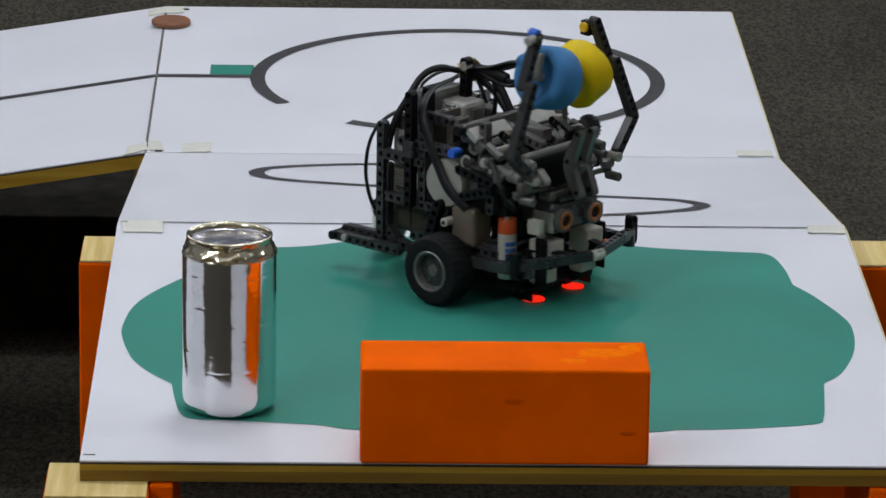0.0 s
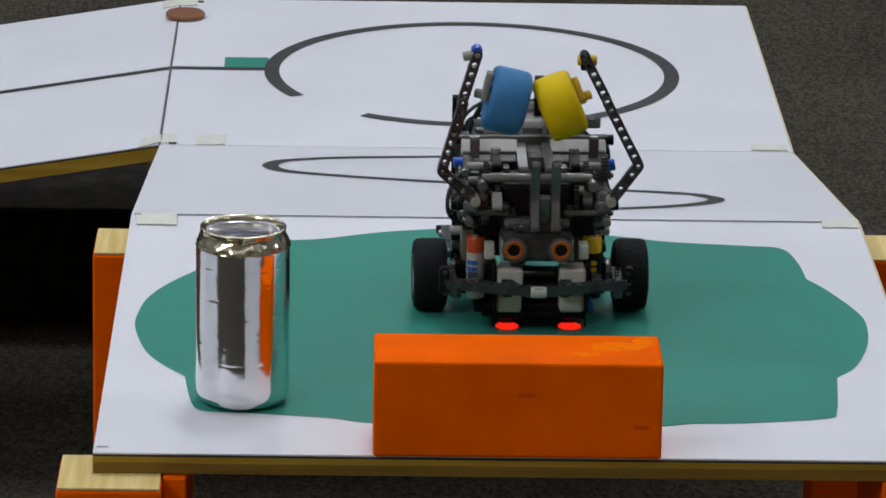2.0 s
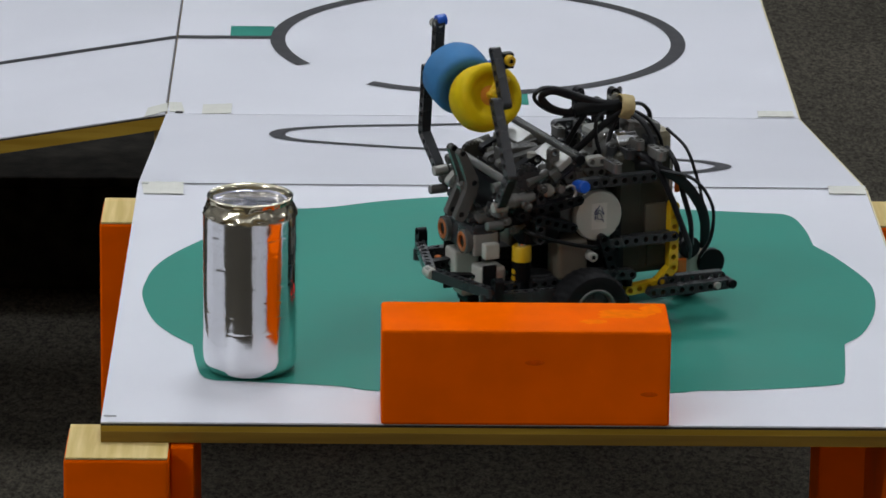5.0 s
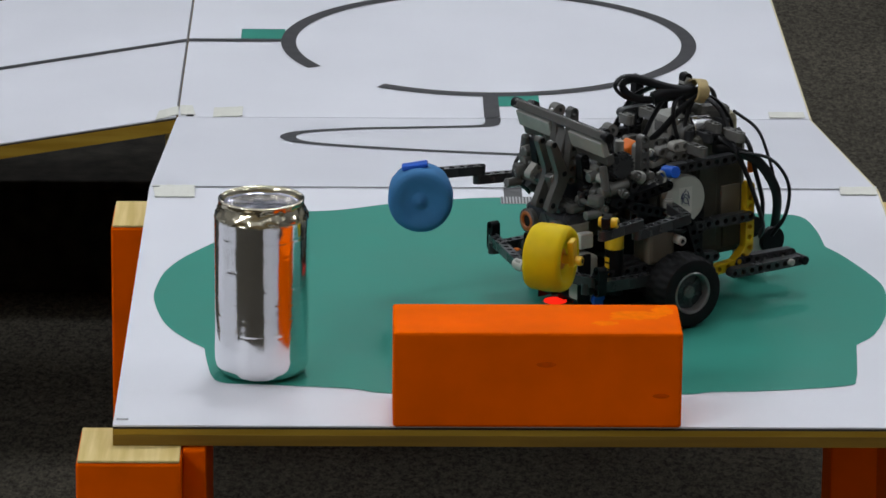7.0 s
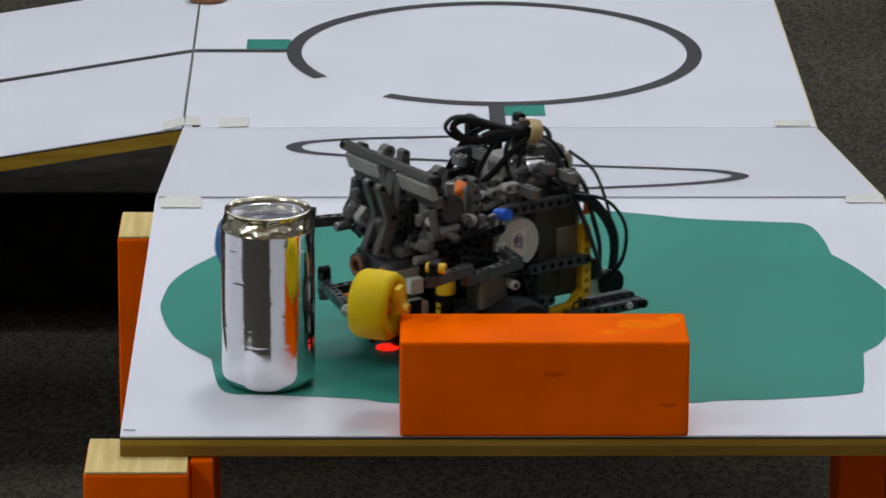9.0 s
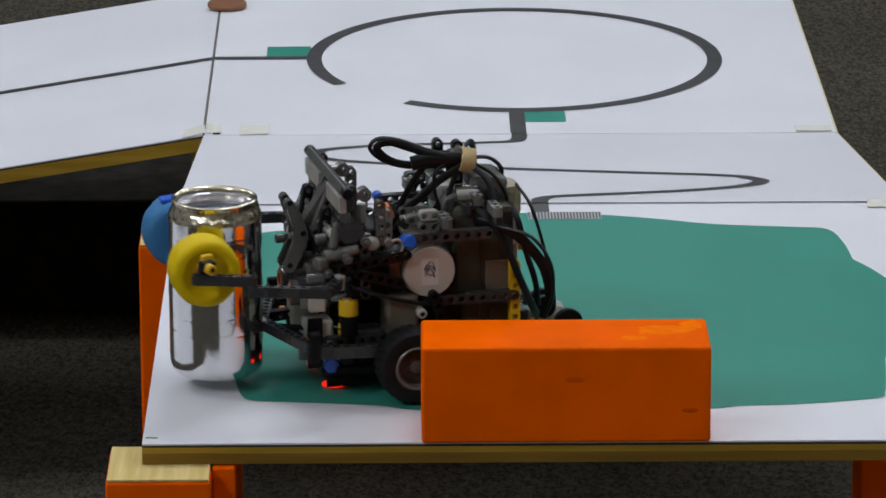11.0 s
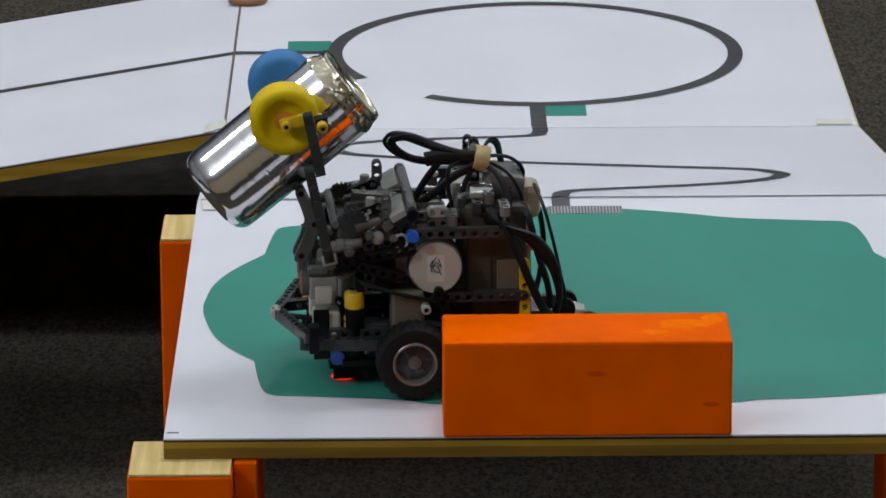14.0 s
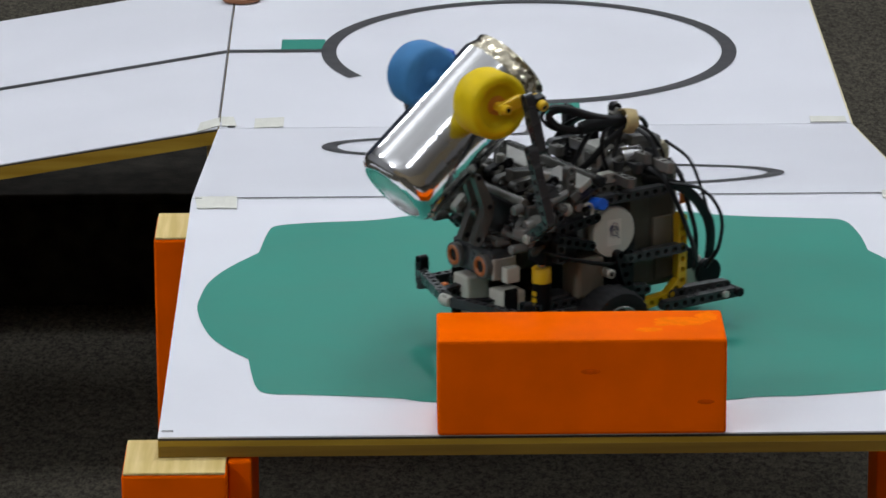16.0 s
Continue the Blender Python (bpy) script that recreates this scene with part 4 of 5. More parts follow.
# front lift gearing and clutter of connectors
for s in SIDES:
    gear("gear", "dark", (0.045, 0.030 * s, 0.106), (0, 1, 0), 0.0135, 0.004, 24)
    gear("gear", "brown", (0.0425, 0.0380 * s, 0.1170), (0, 1, 0), 0.0125, 0.004, 24)
    gear("gear", "mid", (0.030, 0.022 * s, 0.116), (0, 1, 0), 0.0085, 0.004, 16)
    cross_axle((0.045, 0.012 * s, 0.106), (0.045, 0.066 * s, 0.106))
    cross_axle((0.030, 0.010 * s, 0.116), (0.030, 0.060 * s, 0.116), "mid")
    cross_axle((0.058, 0.020 * s, 0.094), (0.058, 0.058 * s, 0.094))
    cross_axle((0.020, 0.040 * s, 0.090), (0.052, 0.048 * s, 0.083), "mid")
    rbox("gear_case", "bracket", 0.022, 0.052, 0.040 * s - 0.004, 0.040 * s + 0.004, 0.094, 0.118, 0.002)
    rbox("elbow_link", "mid", 0.0575, 0.0665, 0.0500 * s - 0.006, 0.0500 * s + 0.006, 0.0960, 0.1050, 0.0025, turn=(0, 0, 20 * s))
    rrod("axle_end", "mid", (0.060, 0.052 * s, 0.0905), (0.073, 0.052 * s, 0.0905), 0.0036, 14)
def bent_bracket(y, w):
    """A bent hinge bracket: from a prong in front, back to its bend and forwards again down to the sensor."""
    side_line = [(0.0808, 0.1370), (0.0790, 0.1398), (0.0758, 0.1400), (0.0735, 0.1375), (0.0635, 0.1165), (0.0628, 0.1105), (0.0650, 0.1035), (0.0735, 0.0850),
                 (0.0765, 0.0838), (0.0820, 0.0862), (0.0820, 0.0895), (0.0728, 0.1080), (0.0722, 0.1140)]
    bm = bmesh.new()
    lo = [bm.verts.new((x, y - w / 2, z)) for x, z in side_line]
    hi = [bm.verts.new((x, y + w / 2, z)) for x, z in side_line]
    bm.faces.new(lo)
    bm.faces.new(hi)
    for i in range(len(lo)):
        j = (i + 1) % len(lo)
        bm.faces.new((lo[i], lo[j], hi[j], hi[i]))
    bmesh.ops.bevel(bm, geom=list(bm.edges), offset=0.0007, segments=1, affect="EDGES")
    bit("hinge_bracket", bm, "bracket", "grey bent hinge bracket", soft=False)
    for x, z in ((0.0765, 0.1370), (0.0670, 0.1135), (0.0770, 0.0900)):
        rrod("hinge_pin", "black", (x, y - w / 2 - 0.0004, z), (x, y + w / 2 + 0.0004, z), 0.0024, 12)


for y in (-0.0028, 0.0128):
    bent_bracket(y, 0.0068)
for s in SIDES:
    rrod("upright_pin", "light", (0.0275, 0.0300 * s, 0.1230), (0.0270, 0.0300 * s, 0.1370), 0.0036, 14)
    bit("round_knob", lathe([(0, 0.0065), (0.0030, 0.0062), (0.0048, 0.0045), (0.0052, 0.001), (0.0045, -0.003), (0, -0.004)], (0.0240, 0.0500 * s, 0.1130), (0.0240, 0.0500 * s + s, 0.1130), 18), "light", "pale round knob")
    bit("spring_clip", tube([(0.0075 + 0.0050 * math.cos(a), 0.0560 * s, 0.1105 + 0.0055 * math.sin(a)) for a in (0.9, 1.8, 2.7, 3.6, 4.5, 5.4)], 0.0011, 8, 5), "light", "pale spring clip")
    beam(5, "bracket", robot, span((0.0170, 0.0455 * s, 0.1080), (0.0170, 0.0455 * s, 0.2)), "lift_link")
rbox("hinge_core", "bracket", 0.0650, 0.0715, 0.0006, 0.0094, 0.0860, 0.1120, 0.0012, "grey hinge stem", turn=(0, 20, 0))
for s in SIDES:
    rrod("lift_tube", "hinge", (0.0345, 0.0505 * s, 0.1100), (0.0590, 0.0505 * s, 0.1055), 0.0046, 16, "pale grey tube")
    rrod("tube_collar", "hinge", (0.0470, 0.0505 * s, 0.1078), (0.0530, 0.0505 * s, 0.1067), 0.0056, 16)
    rrod("pale_pin", "mid", (0.0560, 0.0420 * s, 0.1170), (0.0640, 0.0420 * s, 0.1160), 0.0040, 14)
    bit("ring_pin", lathe([(0.0020, -0.003), (0.0040, -0.003), (0.0040, 0.003), (0.0020, 0.003), (0.0020, -0.003)], (0.0470, 0.0400 * s, 0.1230), (0.0470, 0.0400 * s + 1, 0.1230), 14), "black", "round pin head")
gear("gear", "dark", (0.0410, 0.0520, 0.1250), (0, 1, 0), 0.0105, 0.005, 20)
rrod("front_rod", "hinge", (0.0535, -0.042, 0.1205), (0.0535, 0.042, 0.1205), 0.0034, 12, "grey-beige cross rod")
rbox("lift_core", "black", 0.010, 0.054, -0.028, 0.028, 0.078, 0.116, 0.004)
rnd = random.Random(7)
for i in range(64):
    x, y, z = rnd.uniform(-0.03, 0.06), rnd.uniform(0.014, 0.054) * rnd.choice((1, -1)), rnd.uniform(0.080, 0.124)
    if x < 0.006:
        y *= 0.8
    if z > 0.118 - 0.15 * max(0, x - 0.02):
        z -= 0.02
    mt = rnd.choice(("light", "light", "hinge", "hinge", "mid", "mid", "dark", "black") if z > 0.102 and x > 0.0 else ("mid", "dark", "dark", "black", "black", "black"))
    d = rnd.choice(((1, 0, 0), (0, 1, 0), (0, 0, 1), (0.7, 0, 0.7), (0.7, 0, -0.7)))
    n = rnd.uniform(0.007, 0.016)
    p = Vector((x, y, z))
    if i % 3 == 0:
        rrod("connector", mt, p, p + Vector(d) * n, rnd.uniform(0.0028, 0.0038))
    elif i % 3 == 1:
        bit("bush", lathe([(0.0022, 0), (0.0037, 0), (0.0037, 0.0015), (0.003, 0.002), (0.003, 0.005), (0.0037, 0.0055), (0.0037, 0.007), (0.0022, 0.007)], p, p + Vector(d), 12), mt)
    else:
        beam(rnd.choice((2, 3)), mt, robot, span(p, p + Vector(d), (0, 1, 0) if abs(d[1]) < 0.5 else (0, 0, 1)), "small_beam")
for i in range(26):
    x, y, z = rnd.uniform(-0.075, -0.02), rnd.uniform(-0.045, 0.045), rnd.uniform(0.118, 0.136)
    p = Vector((x, y, z))
    d = rnd.choice(((1, 0, 0), (0, 1, 0)))
    beam(rnd.choice((2, 3, 4)), rnd.choice(("dark", "mid", "hinge", "light")), robot, span(p, p + Vector(d), (0, 1, 0) if abs(d[1]) < 0.5 else (0, 0, 1)), "small_beam")

# cables
# width of a ribbon against its thickness, the way it lies, radius, course
UPRIGHT, ALONG, ACROSS = (0.2, 0.1, 1.0), (1.0, 0.1, 0.3), (0.2, 1.0, 0.1)
CABLES = (
    # the loop over the front and the folded end
    (1.5, ACROSS, 0.0022, ((-0.055, 0.016, 0.162), (-0.030, 0.014, 0.168), (-0.006, 0.010, 0.177), (0.009, 0.008, 0.1785), (0.0145, 0.006, 0.171), (0.003, 0.006, 0.161), (-0.016, 0.012, 0.157), (-0.040, 0.016, 0.161))),
    (1.6, UPRIGHT, 0.0021, ((-0.056, 0.019, 0.160), (-0.030, 0.018, 0.166), (-0.012, 0.013, 0.172), (0.002, 0.011, 0.1765), (0.010, 0.009, 0.172), (0.001, 0.009, 0.1625), (-0.014, 0.014, 0.159), (-0.050, 0.018, 0.158))),
    # from the tie down into the front
    (1.7, ALONG, 0.0022, ((-0.048, 0.015, 0.162), (-0.030, 0.015, 0.162), (-0.018, 0.015, 0.150), (-0.008, 0.015, 0.134), (-0.003, 0.015, 0.122))),
    (1.7, ALONG, 0.0022, ((-0.052, 0.020, 0.157), (-0.034, 0.021, 0.148), (-0.020, 0.020, 0.136), (-0.007, 0.018, 0.126), (0.002, 0.018, 0.118))),
    (1.3, ACROSS, 0.0020, ((-0.040, 0.018, 0.160), (-0.031, 0.020, 0.154), (-0.030, 0.021, 0.140), (-0.034, 0.024, 0.122), (-0.034, 0.030, 0.106))),
    (1.3, ALONG, 0.0018, ((-0.050, 0.020, 0.156), (-0.045, 0.020, 0.148), (-0.041, 0.021, 0.138), (-0.037, 0.024, 0.122), (-0.036, 0.030, 0.110))),
    (1.2, ACROSS, 0.0017, ((-0.056, 0.018, 0.160), (-0.072, 0.020, 0.151), (-0.082, 0.022, 0.137), (-0.084, 0.024, 0.125), (-0.079, 0.026, 0.112))),
    (1.3, ACROSS, 0.0019, ((-0.060, 0.012, 0.161), (-0.076, 0.004, 0.157), (-0.087, -0.004, 0.145), (-0.084, -0.010, 0.128))),
    (1.8, ALONG, 0.0022, ((-0.056, 0.020, 0.158), (-0.066, 0.026, 0.150), (-0.072, 0.032, 0.136), (-0.074, 0.040, 0.120), (-0.078, 0.046, 0.104))),
    # hanging behind on the left side
    (1.9, UPRIGHT, 0.0024, ((-0.030, 0.016, 0.126), (-0.036, 0.018, 0.123), (-0.050, 0.030, 0.120), (-0.066, 0.046, 0.119), (-0.085, 0.053, 0.110), (-0.101, 0.053, 0.091), (-0.108, 0.051, 0.074), (-0.112, 0.044, 0.052))),
    (1.9, ALONG, 0.0025, ((-0.058, 0.040, 0.130), (-0.068, 0.048, 0.120), (-0.078, 0.052, 0.098), (-0.086, 0.053, 0.078), (-0.096, 0.050, 0.056), (-0.104, 0.036, 0.044))),
    (1.2, ACROSS, 0.0016, ((-0.094, 0.012, 0.138), (-0.098, 0.036, 0.129), (-0.103, 0.044, 0.110), (-0.107, 0.047, 0.092), (-0.111, 0.046, 0.072), (-0.113, 0.040, 0.052))),
    (1.6, ALONG, 0.0020, ((-0.084, 0.030, 0.130), (-0.088, 0.040, 0.118), (-0.093, 0.043, 0.096), (-0.100, 0.043, 0.073), (-0.104, 0.038, 0.052))),
    (1.3, ACROSS, 0.0018, ((-0.070, 0.050, 0.118), (-0.092, 0.062, 0.112), (-0.105, 0.068, 0.092), (-0.108, 0.062, 0.066), (-0.106, 0.048, 0.046))),
    # on the right side
    (1.5, ACROSS, 0.0021, ((-0.056, 0.006, 0.162), (-0.063, -0.010, 0.166), (-0.070, -0.022, 0.160), (-0.074, -0.034, 0.144), (-0.080, -0.042, 0.126), (-0.084, -0.046, 0.104))),
    (1.9, ALONG, 0.0024, ((-0.054, 0.000, 0.158), (-0.052, -0.030, 0.154), (-0.045, -0.050, 0.142), (-0.033, -0.055, 0.122), (-0.022, -0.056, 0.102), (-0.010, -0.057, 0.086), (0.006, -0.054, 0.073))),
    (1.7, ALONG, 0.0022, ((-0.074, -0.030, 0.136), (-0.084, -0.042, 0.130), (-0.096, -0.046, 0.118), (-0.104, -0.047, 0.100), (-0.107, -0.046, 0.076), (-0.104, -0.042, 0.054), (-0.099, -0.034, 0.040))),
    # across the sides
    (1.2, UPRIGHT, 0.0017, ((0.040, 0.046, 0.083), (0.034, 0.0560, 0.080), (0.017, 0.0585, 0.0745), (-0.004, 0.0585, 0.0685), (-0.018, 0.0560, 0.0665), (-0.030, 0.048, 0.072))),
    (1.2, ACROSS, 0.0018, ((0.010, -0.044, 0.120), (0.030, -0.056, 0.118), (0.048, -0.066, 0.108), (0.056, -0.066, 0.092), (0.052, -0.050, 0.080))),
)
for wide, way, r, course in CABLES:
    bit("cable", tube(course, r * 0.86, 10, 6, flat=wide, start=way), "cable")
bm = tube([(-0.014, 0.015, 0.1600), (-0.024, 0.016, 0.1620), (-0.038, 0.017, 0.1618), (-0.050, 0.017, 0.1610)], 0.0044, 10, 5, flat=1.3, start=(0.2, 0.1, 1.0))
bit("folded_cable", bm, "cable", "thick folded cable")
tie = Vector((-0.0545, 0.017, 0.1605))
bm = lathe([(0.0085, -0.0055), (0.0092, -0.005), (0.0094, 0), (0.0090, 0.005), (0.0083, 0.0055)], tie, tie + Vector((0.95, 0.05, 0.2)), 18)
for v in bm.verts:
    v.co += Vector((noise.noise(v.co * 300), noise.noise(v.co * 310 + Vector((5, 0, 0))), noise.noise(v.co * 290))) * 0.0012
bit("tape_tie", bm, mat("tape_paper", (0.50, 0.38, 0.17), 0.6, vary=0.15, scale=150), "cream masking tape round the cables")
rrod("cable_ring", "light", (-0.050, 0.004, 0.1665), (-0.050, 0.012, 0.1665), 0.0040, 14)

# lift frame, turning about a cross axis
PIV = Vector((0.0400, 0, 0.1046))
lift = part("lift_frame", rod((0, -0.036, 0), (0, 0.036, 0), 0.0040, 14), "dark", robot, "grey lift frame with two pale plates")
lift.location = PIV


def lpart(name, bm, material, label=""):
    return part(name, bm, material, lift, label)


def from_up(p):
    """From the raised place in the robot to the frame's own space."""
    return Vector(p) + Vector((-0.0060, 0, -0.0022)) - PIV


bar0, bar1 = from_up((0.0080, -0.058, 0.1385)), from_up((0.0080, 0.058, 0.1385))
lpart("cross_bar", box(bar0.x - 0.0035, bar0.x + 0.0035, bar0.y, bar1.y, bar0.z - 0.0038, bar0.z + 0.0038, 0.0012), "bracket", "grey cross bar")
rrod("bar_pin", "black", bar0 + Vector((0, -0.004, 0)), bar0 + Vector((0, 0.004, 0)), 0.0042, 12, parent=lift)
rrod("bar_pin", "black", bar1 + Vector((0, -0.004, 0)), bar1 + Vector((0, 0.004, 0)), 0.0042, 12, parent=lift)
for s in SIDES:
    c = from_up((0.0175, 0.034 * s, 0.1350))
    lean = Matrix.Translation(c) @ pose(0, 0, 0, 0, 36, 0)
    lpart("lift_plate", box(-0.0065, 0.0062, -0.0215, 0.0215, -0.0030, 0.0025, 0.001, m=lean), "plate", "pale grey plate")
    lpart("lift_block", box(0.0064, 0.0145, -0.0205, 0.0205, -0.0065, 0.0005, 0.001, m=lean), "bracket")
    lpart("lift_block", box(-0.0050, 0.0060, -0.0160, 0.0160, -0.0100, -0.0032, 0.001, m=lean), "dark")
    p0, p1 = from_up((0.006, 0.046 * s, 0.133)), from_up((0.047, 0.046 * s, 0.1085))
    beam(6, "dark", lift, span(p0, p1), "lift_beam")
    p0, p1 = from_up((0.010, 0.010 * s, 0.134)), from_up((0.056, 0.010 * s, 0.124))
    beam(6, "mid", lift, span(p0, p1), "lift_beam")
    p0 = from_up((0.030, 0.030 * s, 0.134))
    beam(3, "black", lift, span(p0, p0 + Vector((0.01, 0, -0.005))), "lift_beam")
    q = from_up((0.040, 0.026 * s, 0.1260))
    lpart("connector", rod(q, q + Vector((0.0, 0.026 * s, 0.0)), 0.0036), "light")
    q = from_up((0.030, 0.050 * s, 0.1290))
    lpart("connector", rod(q, q + Vector((0.018, 0.004 * s, -0.006)), 0.0034), "mid")
for yy in (-0.034, 0.034):
    q = from_up((0.0120, yy, 0.1290))
    lpart("back_pin", rod(q, q + Vector((-0.0075, 0.0, -0.0100)), 0.0038, 14), "hinge", "pale pin behind the plate")
    q = q + Vector((-0.0075, 0, -0.0100))
    lpart("pin_collar", lathe([(0.0022, -0.004), (0.0052, -0.004), (0.0052, 0.004), (0.0022, 0.004), (0.0022, -0.004)], q, q + Vector((0, 1, 0)), 14), "hinge")
q = from_up((0.030, 0, 0.1300))
lpart("lift_block", box(q.x - 0.016, q.x + 0.018, -0.0055, 0.0055, q.z - 0.004, q.z + 0.006, 0.001), "mid")


# arms and rollers
def arm_tip(s, z):
    """The far end of an arm in its own space."""
    return (0.1120, -0.0220 * s, z)


def build_arm(s):
    """A dog-leg arm from its joint at the origin: along x to the tip, y to the robot's left."""
    arm = part("gripper_arm", rod((0, 0, -0.0055), (0, 0, 0.0055), 0.0040, 14), "light", robot, "dark grey dog-leg gripper arm")
    beam(3, "dark", arm, span((0.004, 0.003 * s, 0), (0.029, 0.021 * s, 0), (0, 0, 1)), "arm_beam")
    beam(3, "dark", arm, span((0.0145, 0.0105 * s, 0), (0.029, 0.021 * s, 0), (0, 0, 1)), "arm_beam")
    beam(8, "dark", arm, span((0.0285, 0.0205 * s, 0), arm_tip(s, 0), (0, 0, 1)), "arm_beam")
    tip = Vector(arm_tip(s, 0.0074))
    back_way = (Vector((0.0285, 0.0205 * s, 0.0074)) - tip).normalized()
    beam(6, "dark", arm, span(tip + back_way * 0.040, tip, (0, 0, 1)), "arm_beam")
    out = Vector((0, s, 0))
    if s > 0:
        part("tip_block", box(tip.x - 0.013, tip.x - 0.001, tip.y - 0.002, tip.y + 0.005, 0.0115, 0.0205, 0.001), "black", arm, "black end block")
        p = tip + Vector((-0.006, 0, 0.0085))
        part("arm_pin", rod(p - out * 0.0045, p + out * 0.010, 0.0040, 14), "yelpin", arm, "yellow pin")
        part("pin_core", rod(p + out * 0.0095, p + out * 0.0103, 0.0020, 10), "black", arm)
    else:
        part("arm_pin", rod(tip + out * 0.011, tip - out * 0.003, 0.0036, 14), "light", arm, "pale pin")
        part("arm_cap", rod(tip + Vector((0.0020, 0, -0.0020)), tip + Vector((0.0020, 0, 0.0060)), 0.0043, 14), "bluepin", arm, "blue end cap")
    return arm


def build_roller(s):
    """A soft gripping drum; its axis is y."""
    col, pin = ("yellow", "yelpin") if s > 0 else ("blue", "bluepin")
    h = 0.0148
    prof = [(0.0, -h + 0.004), (0.008, -h + 0.003), (0.014, -h + 0.0012), (0.0195, -h), (0.0230, -h + 0.0012), (0.0246, -h + 0.004), (0.0250, 0), (0.0246, h - 0.004), (0.0230, h - 0.0012), (0.0200, h), (0.0165, h - 0.001), (0.0150, h - 0.004), (0.0100, h - 0.006), (0.006, h - 0.0055), (0.0, h - 0.0055)]
    if s < 0:
        prof[0:2] = [(0.0, -h - 0.001), (0.002, -h - 0.0005), (0.006, -h + 0.003), (0.008, -h + 0.003)]
    bm = lathe(prof, (0, 0, 0), (0, s, 0), 40)
    for v in bm.verts:
        v.co += v.co.normalized() * 0.0006 * noise.noise(v.co * 90 + Vector((s, 0, 0)))
    ro = smooth(part("gripper_roller", bm, col, robot, "soft yellow drum" if s > 0 else "soft light blue drum"), 50)
    part("roller_axle", rod((0, (h - 0.007) * s, 0), (0, (h + 0.010) * s, 0), 0.0036, 12), pin if s > 0 else "light", ro)
    part("axle_core", rod((0, (h + 0.0095) * s, 0), (0, (h + 0.0103) * s, 0), 0.0019, 10), "black", ro)
    y0, y1 = sorted((h * s, (h + 0.005) * s))
    if s > 0:
        part("roller_bracket", box(-0.0045, 0.0045, y0, y1, -0.004, 0.0165, 0.0012), pin, ro, "yellow bracket")
    else:
        part("roller_bracket", box(-0.004, 0.0185, y0, y1, -0.0050, 0.0050, 0.0012), "light", ro, "pale grey bracket")
    if s > 0:
        part("roller_core", lathe([(0, 0.001), (0.0035, 0.001), (0.0078, 0)], (0, h - 0.0056, 0), (0, 1, 0), 18), mat("orange_core", (0.62, 0.23, 0.008), 0.55, vary=0.15, scale=120), ro, "orange core")
    if s < 0:
        part("roller_clip", box(-0.010, 0.010, -0.005, 0.006, 0.0238, 0.0272, 0.001), pin, ro, "blue clip")
    if s < 0:
        part("roller_knot", rod((0.004, h * s * 0.7, 0.010), (0.011, h * s * 0.9, 0.0215), 0.0042, 12), col, ro)
    return ro


arm_l, arm_r = build_arm(1), build_arm(-1)
roller_l, roller_r = build_roller(1), build_roller(-1)


# ---- how things move ----
# seconds, place of the axle's middle on the board, heading in degrees
DRIVE = (
    (0.0, 0.313, 0.437, 317.4), (0.3, 0.315, 0.435, 336), (0.5, 0.317, 0.434, 347), (0.7, 0.317, 0.434, 355), (0.85, 0.316, 0.434, 339), (1.0, 0.308, 0.434, 308.5), (1.2, 0.311, 0.433, 283),
    (1.35, 0.309, 0.433, 273.5), (1.5, 0.309, 0.431, 272.5), (2.0, 0.319, 0.350, 272.0), (2.5, 0.328, 0.275, 272.5), (2.9, 0.334, 0.209, 271.5), (3.05, 0.335, 0.203, 271), (3.3, 0.334, 0.238, 270),
    (3.5, 0.332, 0.259, 265.1), (3.7, 0.328, 0.260, 240), (4.0, 0.325, 0.260, 209.2), (4.25, 0.324, 0.260, 187), (4.5, 0.324, 0.260, 179.5), (4.75, 0.322, 0.258, 190), (5.0, 0.322, 0.258, 203.0),
    (5.2, 0.328, 0.262, 209.0), (5.6, 0.345, 0.276, 212), (6.2, 0.366, 0.292, 213), (6.9, 0.374, 0.298, 213), (7.3, 0.369, 0.295, 213), (7.5, 0.358, 0.286, 213), (8.2, 0.301, 0.246, 213), (9.2, 0.226, 0.198, 214), (10.0, 0.178, 0.168, 215),
    (10.3, 0.172, 0.163, 215.5), (10.5, 0.170, 0.162, 217), (10.75, 0.172, 0.164, 207), (11.0, 0.174, 0.166, 193.7), (11.2, 0.173, 0.166, 186), (11.5, 0.172, 0.165, 184.1), (14.0, 0.171, 0.165, 184.5), (14.2, 0.170, 0.165, 193),
    (14.5, 0.169, 0.163, 207.5), (14.7, 0.178, 0.166, 212.0), (15.0, 0.206, 0.183, 211.8), (15.5, 0.246, 0.206, 213), (16.0, 0.286, 0.230, 212.4))

# lift angle: 0 raised, 73 lowered
LIFT = ((0.0, 0), (5.3, 0), (6.4, 66), (7.3, 73), (9.0, 73), (10.0, 64), (10.5, 62), (11.0, 55), (11.5, 50), (12.0, 48), (12.4, 41), (12.5, 36), (12.7, 18), (12.9, 0), (13.0, -6), (16.0, -6))


def arm_pose(s, joint, tip, up):
    """The arm with its joint and tip at robot places (given for the left side); up: the way its flat side faces."""
    j, t = (Vector((p[0], p[1] * s, p[2])) for p in (joint, tip))
    local = math.atan2(-0.022 * s, 0.112)
    m = span(j, t, (up[0], up[1] * s, up[2]))
    return m @ pose(0, 0, 0, 0, 0, -math.degrees(local))


